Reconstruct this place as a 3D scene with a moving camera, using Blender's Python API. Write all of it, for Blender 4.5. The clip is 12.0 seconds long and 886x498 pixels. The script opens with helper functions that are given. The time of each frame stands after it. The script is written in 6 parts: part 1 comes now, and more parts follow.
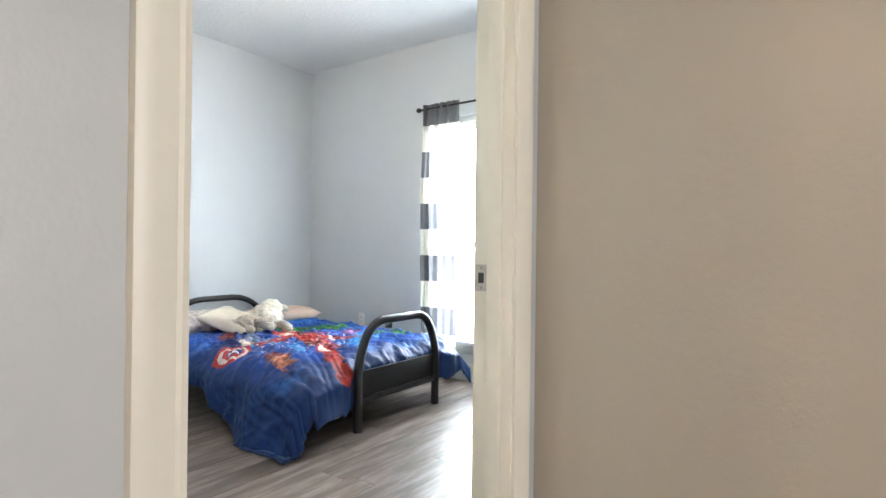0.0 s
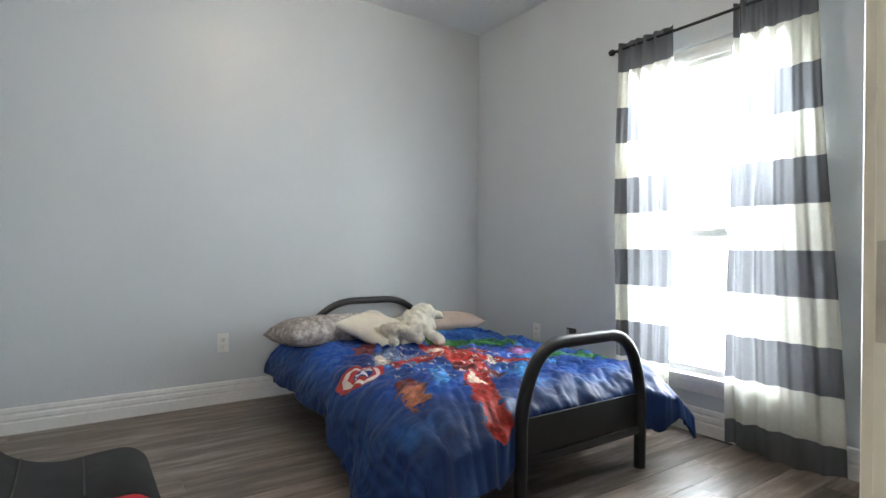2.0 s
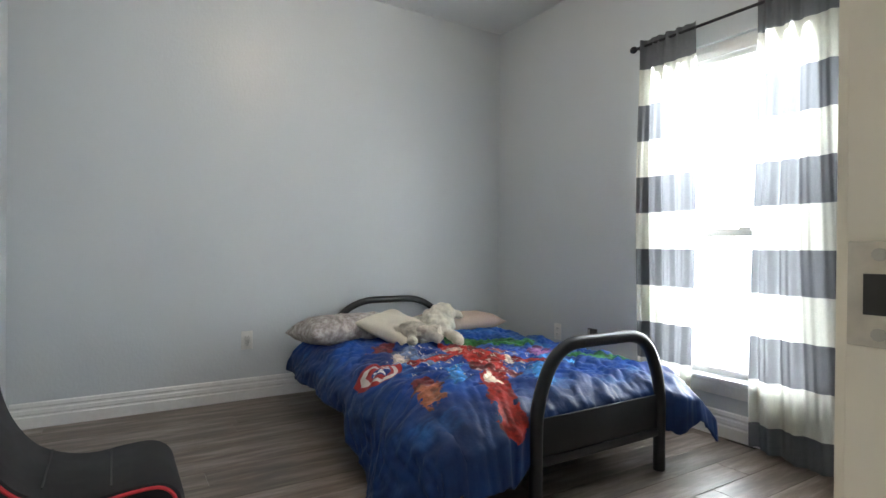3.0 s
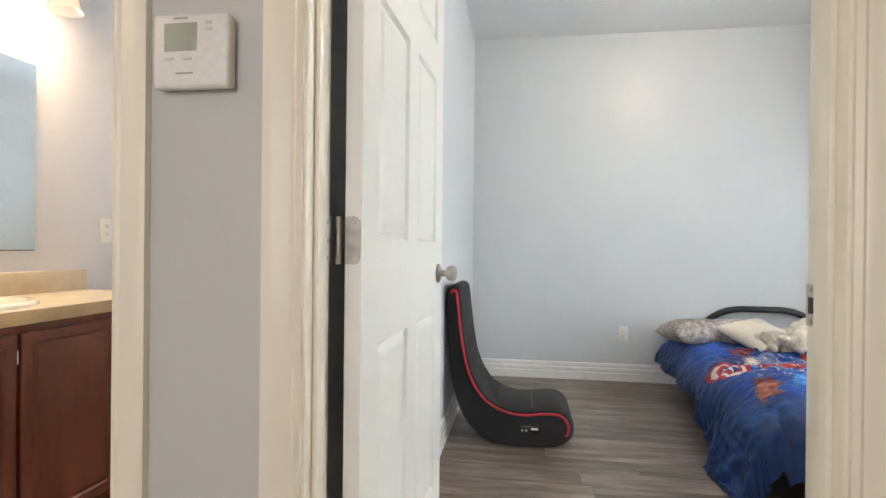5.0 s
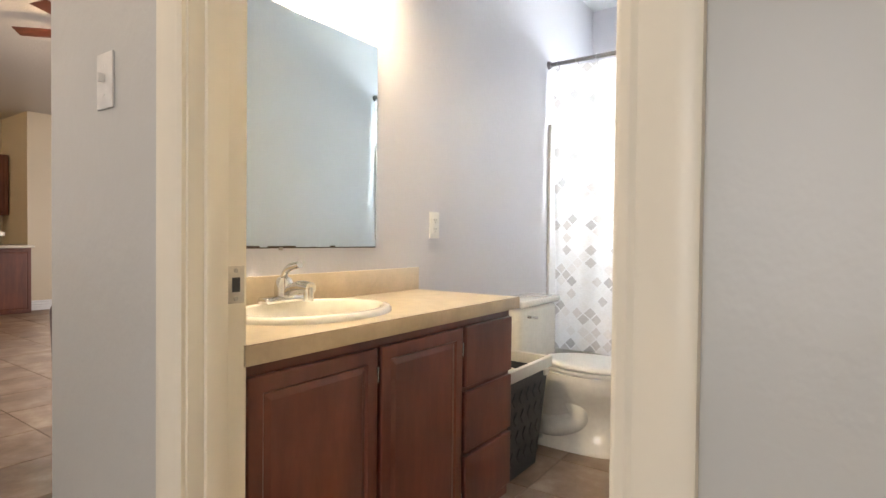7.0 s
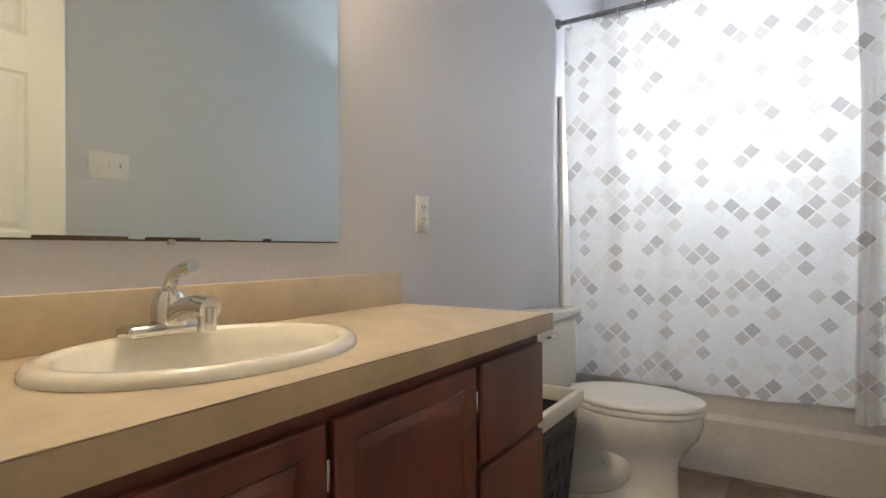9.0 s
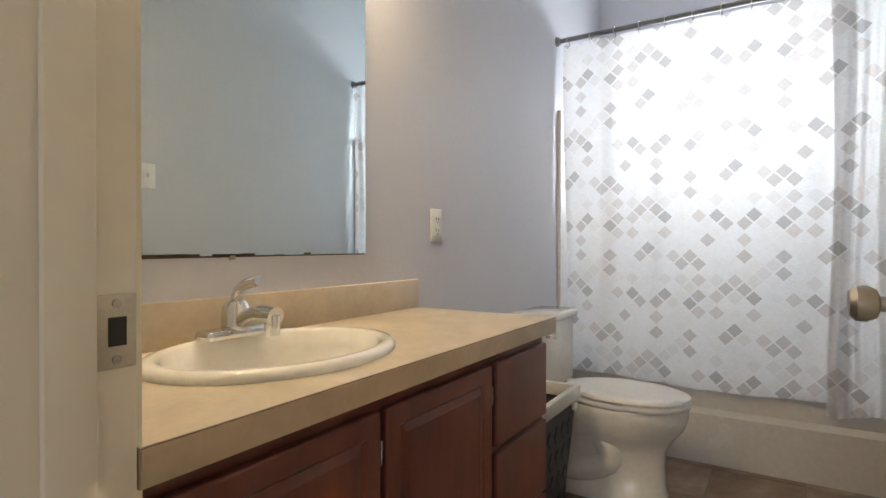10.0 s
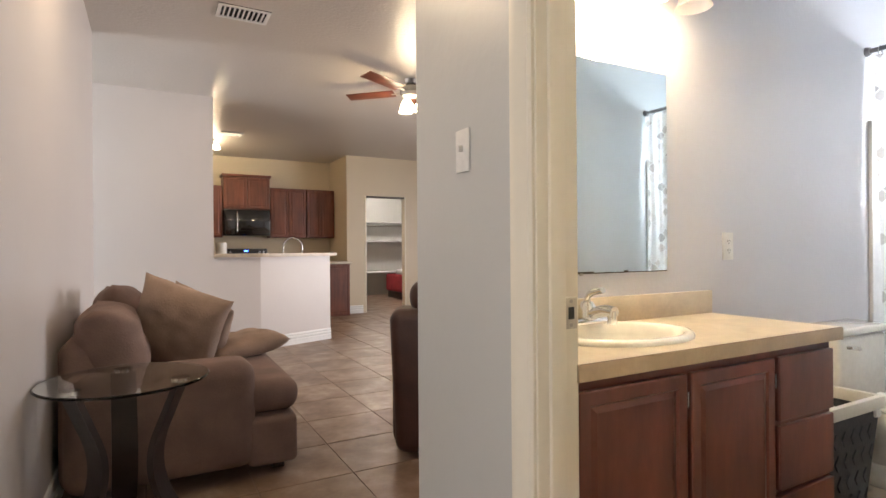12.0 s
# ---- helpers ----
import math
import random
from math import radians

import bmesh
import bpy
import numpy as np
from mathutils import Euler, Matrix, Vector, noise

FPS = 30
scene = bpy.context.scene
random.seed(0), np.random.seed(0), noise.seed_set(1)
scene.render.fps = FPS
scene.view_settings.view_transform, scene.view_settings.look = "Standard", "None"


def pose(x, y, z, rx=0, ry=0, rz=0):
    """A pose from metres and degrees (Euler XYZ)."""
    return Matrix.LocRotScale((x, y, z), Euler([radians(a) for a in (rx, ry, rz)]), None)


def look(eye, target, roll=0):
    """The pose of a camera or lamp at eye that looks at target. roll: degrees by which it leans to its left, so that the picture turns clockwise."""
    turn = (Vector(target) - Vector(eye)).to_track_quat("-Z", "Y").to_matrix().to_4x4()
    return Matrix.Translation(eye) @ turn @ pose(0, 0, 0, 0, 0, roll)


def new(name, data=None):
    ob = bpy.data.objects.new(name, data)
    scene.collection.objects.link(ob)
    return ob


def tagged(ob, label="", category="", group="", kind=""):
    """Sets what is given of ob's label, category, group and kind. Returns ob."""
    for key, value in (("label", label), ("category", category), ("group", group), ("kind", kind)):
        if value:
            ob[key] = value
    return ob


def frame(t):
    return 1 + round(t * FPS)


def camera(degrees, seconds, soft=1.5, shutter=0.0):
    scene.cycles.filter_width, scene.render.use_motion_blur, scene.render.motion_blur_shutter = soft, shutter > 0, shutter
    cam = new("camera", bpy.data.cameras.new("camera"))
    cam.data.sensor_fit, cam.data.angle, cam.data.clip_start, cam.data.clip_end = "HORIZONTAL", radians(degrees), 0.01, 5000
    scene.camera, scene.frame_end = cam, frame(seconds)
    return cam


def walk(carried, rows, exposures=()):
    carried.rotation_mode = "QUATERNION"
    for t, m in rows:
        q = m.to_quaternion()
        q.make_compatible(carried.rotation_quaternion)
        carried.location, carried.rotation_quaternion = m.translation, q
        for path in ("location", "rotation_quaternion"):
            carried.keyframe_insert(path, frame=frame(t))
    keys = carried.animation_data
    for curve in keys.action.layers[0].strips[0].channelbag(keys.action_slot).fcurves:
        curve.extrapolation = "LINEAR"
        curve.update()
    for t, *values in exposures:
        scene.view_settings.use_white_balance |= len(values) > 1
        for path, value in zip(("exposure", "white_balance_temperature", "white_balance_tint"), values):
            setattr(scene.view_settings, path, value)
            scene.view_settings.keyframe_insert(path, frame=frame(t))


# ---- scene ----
cam = camera(79.2, 12.0)
PATH = [
    (0, (0.674, 0.778, 1.025), (-0.498, 2.399, 1.028), 0.7),
    (0.5, (0.516, 1.065, 1.006), (-0.893, 2.487, 0.998), 0.7),
    (1, (0.331, 1.242, 1.006), (-1.210, 2.517, 0.994), 0.6),
    (1.5, (0.157, 1.392, 0.999), (-1.446, 2.588, 0.989), 0.6),
    (2, (0.026, 1.555, 0.978), (-1.624, 2.684, 0.974), 0.5),
    (2.5, (-0.006, 1.571, 0.964), (-1.662, 2.691, 0.965), 0.5),
    (2.7, (0.002, 1.59, 0.968), (-1.67, 2.688, 0.967), 0.5),
    (4.3, (0.61, 1.493, 1.034), (-1.327, 1.881, 1.032), 0.7),
    (4.5, (0.69, 1.503, 1.038), (-1.278, 1.676, 1.039), 0.7),
    (5, (0.905, 1.535, 1.043), (-1.062, 1.233, 1.037), 0.6),
    (5.5, (1.012, 1.513, 1.051), (-0.856, 0.8, 1.036), 0.4),
    (6, (0.941, 1.327, 1.049), (-0.784, 0.316, 1.027), 0.4),
    (6.5, (0.7, 1.123, 1.047), (-0.95, -0.006, 1.019), 0.6),
    (7, (0.518, 0.926, 1.046), (-1.121, -0.22, 1.01), 0.6),
    (7.2, (0.444, 0.868, 1.042), (-1.197, -0.275, 1.008), 0.6),
    (9, (-0.006, 0.518, 0.993), (-1.684, -0.571, 0.997), -0.3),
    (9.5, (0.012, 0.513, 0.998), (-1.669, -0.572, 1.002), -0.4),
    (10, (0.175, 0.557, 1.038), (-1.518, -0.51, 1.025), 0.0),
    (10.5, (0.391, 0.668, 1.06), (-1.289, -0.419, 1.05), 0.1),
    (11, (0.579, 0.798, 1.074), (-0.984, -0.45, 1.075), -0.3),
    (11.5, (0.695, 0.915, 1.084), (-0.612, -0.6, 1.092), -0.4),
    (12, (0.748, 0.947, 1.102), (-0.212, -0.807, 1.104), -0.4),
]
EXPOSURE = [(0.0, 1.12, 6150, 10), (0.5, 1.07, 6300, 10), (1.0, 0.88, 6400, 10), (1.5, 0.58, 6420, 10), (2.0, 0.35, 6420, 10), (2.5, 0.12, 6420, 10), (2.7, 0.12, 6420, 10),
            (4.3, 0.42, 6600, 11), (4.5, 0.52, 6600, 11), (5.0, 0.82, 6620, 12), (5.5, 0.79, 6650, 12), (6.5, 0.85, 6750, 12), (7.2, 0.7, 6720, 12), (8.8, -0.02, 6560, 12), (9.5, -0.02, 6560, 12), (10.0, -0.02, 6580, 12), (10.5, 0.04, 6620, 12), (11.0, 0.19, 6640, 12), (11.5, 0.46, 6600, 12), (12.0, 0.68, 6580, 12)]
walk(cam, [(t, look(eye, target, roll)) for t, eye, target, roll in PATH], EXPOSURE)

# ---- light ----
world = bpy.data.worlds.new("sky")
scene.world = world
world.use_nodes = True
wn = world.node_tree.nodes
sky = wn.new("ShaderNodeTexSky")
sky.sky_type, sky.sun_disc = "NISHITA", False
sky.sun_elevation, sky.sun_rotation = radians(48), radians(140)
wn["Background"].inputs["Strength"].default_value = 0.12
world.node_tree.links.new(sky.outputs[0], wn["Background"].inputs["Color"])
sun = new("sun", bpy.data.lights.new("sun", "SUN"))
sun.data.energy, sun.data.angle, sun.data.color = 2.5, radians(0.6), (1.0, 0.95, 0.88)
sun.matrix_world = pose(0, 0, 8, 42, 0, 140)


def area(name, m, w, h, watts, colour):
    lamp = bpy.data.lights.new(name, "AREA")
    lamp.shape, lamp.size, lamp.size_y, lamp.energy, lamp.color = "RECTANGLE", w, h, watts, colour
    ob = new(name, lamp)
    ob.matrix_world = m
    return ob


def bulb(name, x, y, z, watts, colour, r=0.05):
    lamp = bpy.data.lights.new(name, "POINT")
    lamp.energy, lamp.color, lamp.shadow_soft_size = watts, colour, r
    ob = new(name, lamp)
    ob.location = (x, y, z)
    return ob


DAY = (0.86, 0.94, 1.0)
WARM = (1.0, 0.78, 0.5)
# daylight in the window openings
area("bedroom_daylight", pose(-1.545, 4.42, 1.2, -76, 0, 0), 0.84, 1.7, 64, DAY)
area("bath_daylight", pose(-3.43, 0.3, 1.72, 90, 0, -90), 0.85, 0.75, 22, DAY)
# added fill from an unseen west opening, brightens living room and sofa wall
area("living_fill_west", pose(-5.15, -3.4, 1.25, 90, 0, -90), 2.4, 2.0, 96, (0.95, 0.93, 0.95))
area("living_daylight_east", pose(4.45, -4.7, 1.4, 90, 0, 90), 1.0, 1.8, 72, DAY)
# added fill from behind the camera side, brightens the hall wall and casings
area("hall_fill_east", pose(3.0, 0.9, 1.4, 90, 0, 90), 1.3, 1.5, 19.5, (1.0, 0.97, 0.96))
for bx in (-0.86, -0.66, -0.46):
    bulb("vanity_bulb", bx, -0.37, 2.018, 13, WARM, 0.045)
bulb("fan_bulb", -1.48, -3.75, 2.36, 15, WARM)
bulb("kitchen_bulb", 0.0, -7.6, 2.55, 20, WARM)
# added lamp, out of view, that warms the hall walls and trim
bulb("hall_warm_fill", 0.75, -1.6, 2.58, 15, (1.0, 0.77, 0.5))
bulb("bedroom_bulb", -2.07, 2.61, 2.58, 16, (1.0, 0.82, 0.62), 0.08)

# ---- materials ----


def nodes_of(name):
    m = bpy.data.materials.new(name)
    m.use_nodes = True
    nt = m.node_tree
    return m, nt, nt.nodes["Principled BSDF"]


def mix_rgb(nt, fac, a, b, blend="MIX"):
    n = nt.nodes.new("ShaderNodeMix")
    n.data_type, n.blend_type = "RGBA", blend
    for slot, v in ((0, fac), (6, a), (7, b)):
        if isinstance(v, (int, float)):
            n.inputs[slot].default_value = v
        elif isinstance(v, tuple):
            n.inputs[slot].default_value = (*v[:3], 1)
        else:
            nt.links.new(v, n.inputs[slot])
    return n.outputs[2]


def noise_of(nt, scale, detail=3.0, stretch=(1, 1, 1), offset=None, rough=0.5):
    co = nt.nodes.new("ShaderNodeTexCoord")
    mp = nt.nodes.new("ShaderNodeMapping")
    mp.inputs["Scale"].default_value = stretch
    nt.links.new(co.outputs["Object"], mp.inputs["Vector"])
    vec = mp.outputs[0]
    if offset is not None:
        ad = nt.nodes.new("ShaderNodeVectorMath")
        nt.links.new(vec, ad.inputs[0])
        nt.links.new(offset, ad.inputs[1])
        vec = ad.outputs[0]
    n = nt.nodes.new("ShaderNodeTexNoise")
    n.inputs["Scale"].default_value, n.inputs["Detail"].default_value, n.inputs["Roughness"].default_value = scale, detail, rough
    nt.links.new(vec, n.inputs["Vector"])
    return n.outputs["Fac"]


def ramp_of(nt, fac, stops):
    r = nt.nodes.new("ShaderNodeValToRGB")
    while len(r.color_ramp.elements) < len(stops):
        r.color_ramp.elements.new(0.5)
    for e, (p, c) in zip(r.color_ramp.elements, stops):
        e.position = p
        e.color = (*c, 1) if isinstance(c, tuple) else (c, c, c, 1)
    nt.links.new(fac, r.inputs[0])
    return r.outputs[0]


def bump_on(nt, b, height, strength, distance=0.01):
    n = nt.nodes.new("ShaderNodeBump")
    n.inputs["Strength"].default_value, n.inputs["Distance"].default_value = strength, distance
    nt.links.new(height, n.inputs["Height"])
    nt.links.new(n.outputs[0], b.inputs["Normal"])


def math_node(nt, op, a, b=None, c=None):
    n = nt.nodes.new("ShaderNodeMath")
    n.operation = op
    for i, v in enumerate((a, b, c)):
        if v is None:
            continue
        if isinstance(v, (int, float)):
            n.inputs[i].default_value = v
        else:
            nt.links.new(v, n.inputs[i])
    return n.outputs[0]


def paint(name, colour, rough=0.5, vary=0.12, scale=3.0, grain=60.0, bump=0.15, metal=0.0, coat=0.0, distance=0.004, fine_dark=0.93):
    """Plain surface with soft stains at one scale and fine relief at another."""
    m, nt, b = nodes_of(name)
    dark = tuple(c * (1 - vary) for c in colour)
    light = tuple(min(1, c * (1 + vary * 0.6)) for c in colour)
    big = ramp_of(nt, noise_of(nt, scale, 4), [(0.3, dark), (0.7, light)])
    fine = ramp_of(nt, noise_of(nt, grain, 3), [(0.3, fine_dark), (0.7, 1.0)])
    nt.links.new(mix_rgb(nt, 1.0, big, fine, "MULTIPLY"), b.inputs["Base Color"])
    r = nt.nodes.new("ShaderNodeMapRange")
    r.inputs[3].default_value, r.inputs[4].default_value = max(0.02, rough - 0.08), min(1, rough + 0.08)
    nt.links.new(noise_of(nt, scale * 2.3, 3), r.inputs[0])
    nt.links.new(r.outputs[0], b.inputs["Roughness"])
    b.inputs["Metallic"].default_value = metal
    b.inputs["Coat Weight"].default_value = coat
    if bump:
        bump_on(nt, b, noise_of(nt, grain, 3), bump, distance)
    return m


def wall_paint(name, colour, grain=80.0, bump=0.22):
    m, nt, b = nodes_of(name)
    big = ramp_of(nt, noise_of(nt, 1.3, 4), [(0.3, tuple(c * 0.95 for c in colour)), (0.7, colour)])
    scuff = ramp_of(nt, noise_of(nt, 7.0, 6, rough=0.7), [(0.66, 1.0), (0.8, 0.93)])
    nt.links.new(mix_rgb(nt, 1.0, big, scuff, "MULTIPLY"), b.inputs["Base Color"])
    b.inputs["Roughness"].default_value = 0.34
    b.inputs["Specular IOR Level"].default_value = 0.45
    # trowelled plaster: flattened patches over a fine grain
    patches = ramp_of(nt, noise_of(nt, grain, 3, (1, 1, 0.8), rough=0.55), [(0.40, 0.0), (0.62, 1.0)])
    fine = noise_of(nt, grain * 4.5, 2)
    bump_on(nt, b, math_node(nt, "MULTIPLY_ADD", fine, 0.25, patches), bump, 0.0022)
    return m


GREY_BLUE = wall_paint("grey_blue_wall_paint", (0.60, 0.635, 0.66), 60.0, 0.14)
HALL_PAINT = wall_paint("hall_wall_paint", (0.575, 0.58, 0.56), 26.0, 0.18)
LIVING_PAINT = wall_paint("warm_grey_living_paint", (0.69, 0.65, 0.64), 30.0, 0.1)
BATH_PAINT = wall_paint("lavender_grey_wall_paint", (0.625, 0.625, 0.672), 60.0, 0.14)
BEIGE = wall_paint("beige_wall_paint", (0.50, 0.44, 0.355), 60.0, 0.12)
TAN = wall_paint("tan_wall_paint", (0.66, 0.57, 0.42))
CEILING = wall_paint("ceiling_paint", (0.72, 0.74, 0.75), 35, 0.6)
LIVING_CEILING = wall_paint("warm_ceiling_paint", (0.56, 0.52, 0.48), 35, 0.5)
TRIM = paint("cream_trim_paint", (0.86, 0.805, 0.675), 0.36, 0.02, 1.4, 40, 0.03, fine_dark=0.985)
WHITE_TRIM = paint("white_trim_paint", (0.80, 0.80, 0.79), 0.35, 0.05, 2.0, 40, 0.06)
DOOR_PAINT = paint("door_paint", (0.81, 0.81, 0.76), 0.38, 0.02, 1.4, 30, 0.03, fine_dark=0.985)
PLASTIC = paint("white_plastic", (0.80, 0.79, 0.76), 0.35, 0.03, 4, 60, 0.02)
SLOT = paint("dark_slot", (0.03, 0.03, 0.03), 0.6, 0.2, 5, 60, 0)
CHROME = paint("chrome", (0.78, 0.77, 0.75), 0.12, 0.05, 9, 90, 0.0, 1.0)
NICKEL = paint("brushed_nickel", (0.46, 0.43, 0.385), 0.46, 0.15, 12, 120, 0.05, 1.0)
HINGE = paint("worn_hinge_metal", (0.43, 0.40, 0.355), 0.46, 0.25, 40, 150, 0.1, 0.4)
PAINTED_HINGE = paint("painted_hinge_leaf", (0.80, 0.79, 0.76), 0.4, 0.08, 30, 120, 0.05)
STRIKE = paint("worn_strike_plate", (0.62, 0.57, 0.48), 0.45, 0.2, 30, 150, 0.05, 0.3)
ROD_GREY = paint("pewter_shower_rod", (0.24, 0.24, 0.25), 0.35, 0.2, 9, 90, 0.0, 0.6)
BLACK_METAL = paint("black_enamel_metal", (0.012, 0.012, 0.015), 0.36, 0.2, 6, 60, 0.03, 0.0, 0.1)
DARK_ROD = paint("dark_rod_metal", (0.03, 0.03, 0.035), 0.4, 0.3, 6, 60, 0.04, 0.6)
PORCELAIN = paint("cream_porcelain", (0.86, 0.84, 0.77), 0.12, 0.03, 3, 40, 0.0, 0.0, 0.4)
TUB_WHITE = paint("tub_enamel", (0.72, 0.70, 0.66), 0.25, 0.08, 2.5, 40, 0.02, 0.0, 0.2)
SURROUND = paint("shower_surround", (0.70, 0.70, 0.70), 0.3, 0.05, 2.5, 40, 0.02)
LAMINATE = paint("beige_laminate", (0.60, 0.505, 0.365), 0.33, 0.14, 9.0, 70, 0.02)
SEAM = paint("laminate_seam", (0.13, 0.075, 0.05), 0.6, 0.2, 9, 70, 0)
LAMINATE_EDGE = paint("laminate_edge", (0.53, 0.405, 0.26), 0.45, 0.15, 9.0, 70, 0.02)
CHAIR_BLACK = paint("black_mesh_fabric", (0.018, 0.018, 0.02), 0.8, 0.3, 8, 300, 0.4)
RED_PIPING = paint("red_piping", (0.55, 0.02, 0.03), 0.5, 0.15, 8, 90, 0.1)
SOFA_CLOTH = paint("taupe_microfibre", (0.22, 0.145, 0.118), 0.9, 0.22, 5, 130, 0.35)
CUSHION_CLOTH = paint("beige_cushion_cloth", (0.37, 0.27, 0.21), 0.9, 0.25, 6, 110, 0.35)
LEATHER = paint("brown_leather", (0.06, 0.024, 0.017), 0.38, 0.3, 7, 70, 0.3)
DARK_WOOD = paint("dark_table_wood", (0.035, 0.022, 0.02), 0.4, 0.3, 8, 80, 0.1)
BASKET_DARK = paint("charcoal_woven_plastic", (0.035, 0.04, 0.05), 0.5, 0.25, 9, 90, 0.4)
BASKET_RIM = paint("white_plastic_rim", (0.68, 0.66, 0.60), 0.4, 0.05, 9, 90, 0.05)
PLUSH = paint("cream_plush", (0.80, 0.75, 0.64), 0.95, 0.3, 14, 150, 1.0, distance=0.012)
PLUSH_GREY = paint("grey_beige_plush", (0.66, 0.60, 0.50), 0.95, 0.35, 16, 150, 1.0, distance=0.012)
CREAM_CLOTH = paint("cream_cloth", (0.78, 0.71, 0.59), 0.9, 0.15, 7, 160, 0.4)
BEIGE_CLOTH = paint("beige_pillowcase", (0.52, 0.40, 0.32), 0.9, 0.12, 7, 160, 0.3)
MATTRESS_CLOTH = paint("mattress_cloth", (0.05, 0.05, 0.06), 0.9, 0.2, 7, 160, 0.3)
HEM_NAVY = paint("navy_hem_cloth", (0.006, 0.024, 0.09), 0.6, 0.2, 9, 120, 0.2)
SHELF_WHITE = paint("white_shelf_paint", (0.74, 0.74, 0.75), 0.5, 0.05, 4, 60, 0.05)
COUNTER_STONE = paint("bar_counter", (0.56, 0.47, 0.36), 0.3, 0.2, 20, 90, 0.03)
APPLIANCE = paint("black_appliance", (0.012, 0.012, 0.012), 0.12, 0.2, 5, 60, 0.0, 0.0, 0.5)
STEEL = paint("stainless", (0.6, 0.6, 0.6), 0.25, 0.1, 12, 120, 0.0, 1.0)
DESILVERED = paint("desilvered_mirror_edge", (0.05, 0.032, 0.02), 0.7, 0.3, 30, 120, 0.0)
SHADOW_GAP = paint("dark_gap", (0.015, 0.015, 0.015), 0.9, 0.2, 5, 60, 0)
RED_CLOTH = paint("red_bedspread", (0.35, 0.03, 0.04), 0.8, 0.2, 7, 120, 0.2)
BLADE_WOOD = paint("fan_blade_wood", (0.16, 0.05, 0.03), 0.35, 0.25, 9, 80, 0.05)
GRASS = paint("far_ground", (0.16, 0.19, 0.10), 0.9, 0.3, 0.4, 9, 0.3)
GROUT = paint("grout", (0.26, 0.21, 0.17), 0.9, 0.15, 5, 90, 0.2)
UNDERLAY = paint("underlay", (0.05, 0.045, 0.04), 0.9, 0.15, 5, 90, 0.1)


def wood(name, c1, c2, rough, stretch, scale=6.0, coat=0.2):
    m, nt, b = nodes_of(name)
    g = noise_of(nt, scale, 6, stretch, rough=0.65)
    blot = ramp_of(nt, noise_of(nt, 3.0, 4), [(0.35, 0.75), (0.7, 1.08)])
    nt.links.new(mix_rgb(nt, 1.0, ramp_of(nt, g, [(0.3, c1), (0.72, c2)]), blot, "MULTIPLY"), b.inputs["Base Color"])
    b.inputs["Roughness"].default_value = rough
    b.inputs["Coat Weight"].default_value = coat
    b.inputs["Coat Roughness"].default_value = 0.3
    bump_on(nt, b, g, 0.08, 0.004)
    return m


CHERRY = wood("cherry_cabinet_wood", (0.094, 0.021, 0.013), (0.20, 0.055, 0.031), 0.36, (2.2, 2.2, 0.5))
KITCHEN_WOOD = wood("kitchen_cabinet_wood", (0.10, 0.022, 0.010), (0.21, 0.06, 0.026), 0.38, (3, 3, 0.35))


def pieces_wood():
    """Grey-brown vinyl plank, each plank with its own tone and grain."""
    m, nt, b = nodes_of("grey_brown_plank")
    info = nt.nodes.new("ShaderNodeObjectInfo")
    mul = nt.nodes.new("ShaderNodeMath")
    mul.operation = "MULTIPLY"
    mul.inputs[1].default_value = 37.0
    nt.links.new(info.outputs["Random"], mul.inputs[0])
    g = noise_of(nt, 5.0, 7, (3.8, 0.5, 1), mul.outputs[0], 0.62)
    col = ramp_of(nt, g, [(0.28, (0.07, 0.050, 0.039)), (0.48, (0.165, 0.128, 0.102)), (0.72, (0.36, 0.305, 0.262))])
    tone = ramp_of(nt, info.outputs["Random"], [(0.0, 0.72), (1.0, 1.22)])
    nt.links.new(mix_rgb(nt, 1.0, col, tone, "MULTIPLY"), b.inputs["Base Color"])
    b.inputs["Roughness"].default_value = 0.40
    b.inputs["Specular IOR Level"].default_value = 0.6
    bump_on(nt, b, g, 0.16, 0.003)
    return m


PLANK = pieces_wood()


def pieces_tile():
    m, nt, b = nodes_of("brown_stone_tile")
    info = nt.nodes.new("ShaderNodeObjectInfo")
    mul = nt.nodes.new("ShaderNodeMath")
    mul.operation = "MULTIPLY"
    mul.inputs[1].default_value = 53.0
    nt.links.new(info.outputs["Random"], mul.inputs[0])
    g = noise_of(nt, 4.5, 7, (1, 1, 1), mul.outputs[0], 0.6)
    col = ramp_of(nt, g, [(0.30, (0.150, 0.090, 0.058)), (0.47, (0.235, 0.155, 0.106)), (0.58, (0.30, 0.21, 0.15)), (0.72, (0.42, 0.325, 0.245))])
    tone = ramp_of(nt, info.outputs["Random"], [(0.0, 0.88), (1.0, 1.1)])
    nt.links.new(mix_rgb(nt, 1.0, col, tone, "MULTIPLY"), b.inputs["Base Color"])
    b.inputs["Roughness"].default_value = 0.42
    bump_on(nt, b, noise_of(nt, 14.0, 5, (1, 1, 1), mul.outputs[0]), 0.15, 0.004)
    return m


TILE = pieces_tile()


def glass(name, rough=0.0, colour=(1, 1, 1)):
    m, nt, b = nodes_of(name)
    b.inputs["Base Color"].default_value = (*colour, 1)
    b.inputs["Roughness"].default_value = rough
    b.inputs["Transmission Weight"].default_value = 1.0
    b.inputs["IOR"].default_value = 1.45
    return m


WINDOW_GLASS = glass("window_glass")
TABLE_GLASS = glass("table_glass", 0.02, (0.86, 0.95, 0.91))
mirror_m, _, mb = nodes_of("mirror_silver")
mb.inputs["Base Color"].default_value = (0.80, 0.86, 0.86, 1)
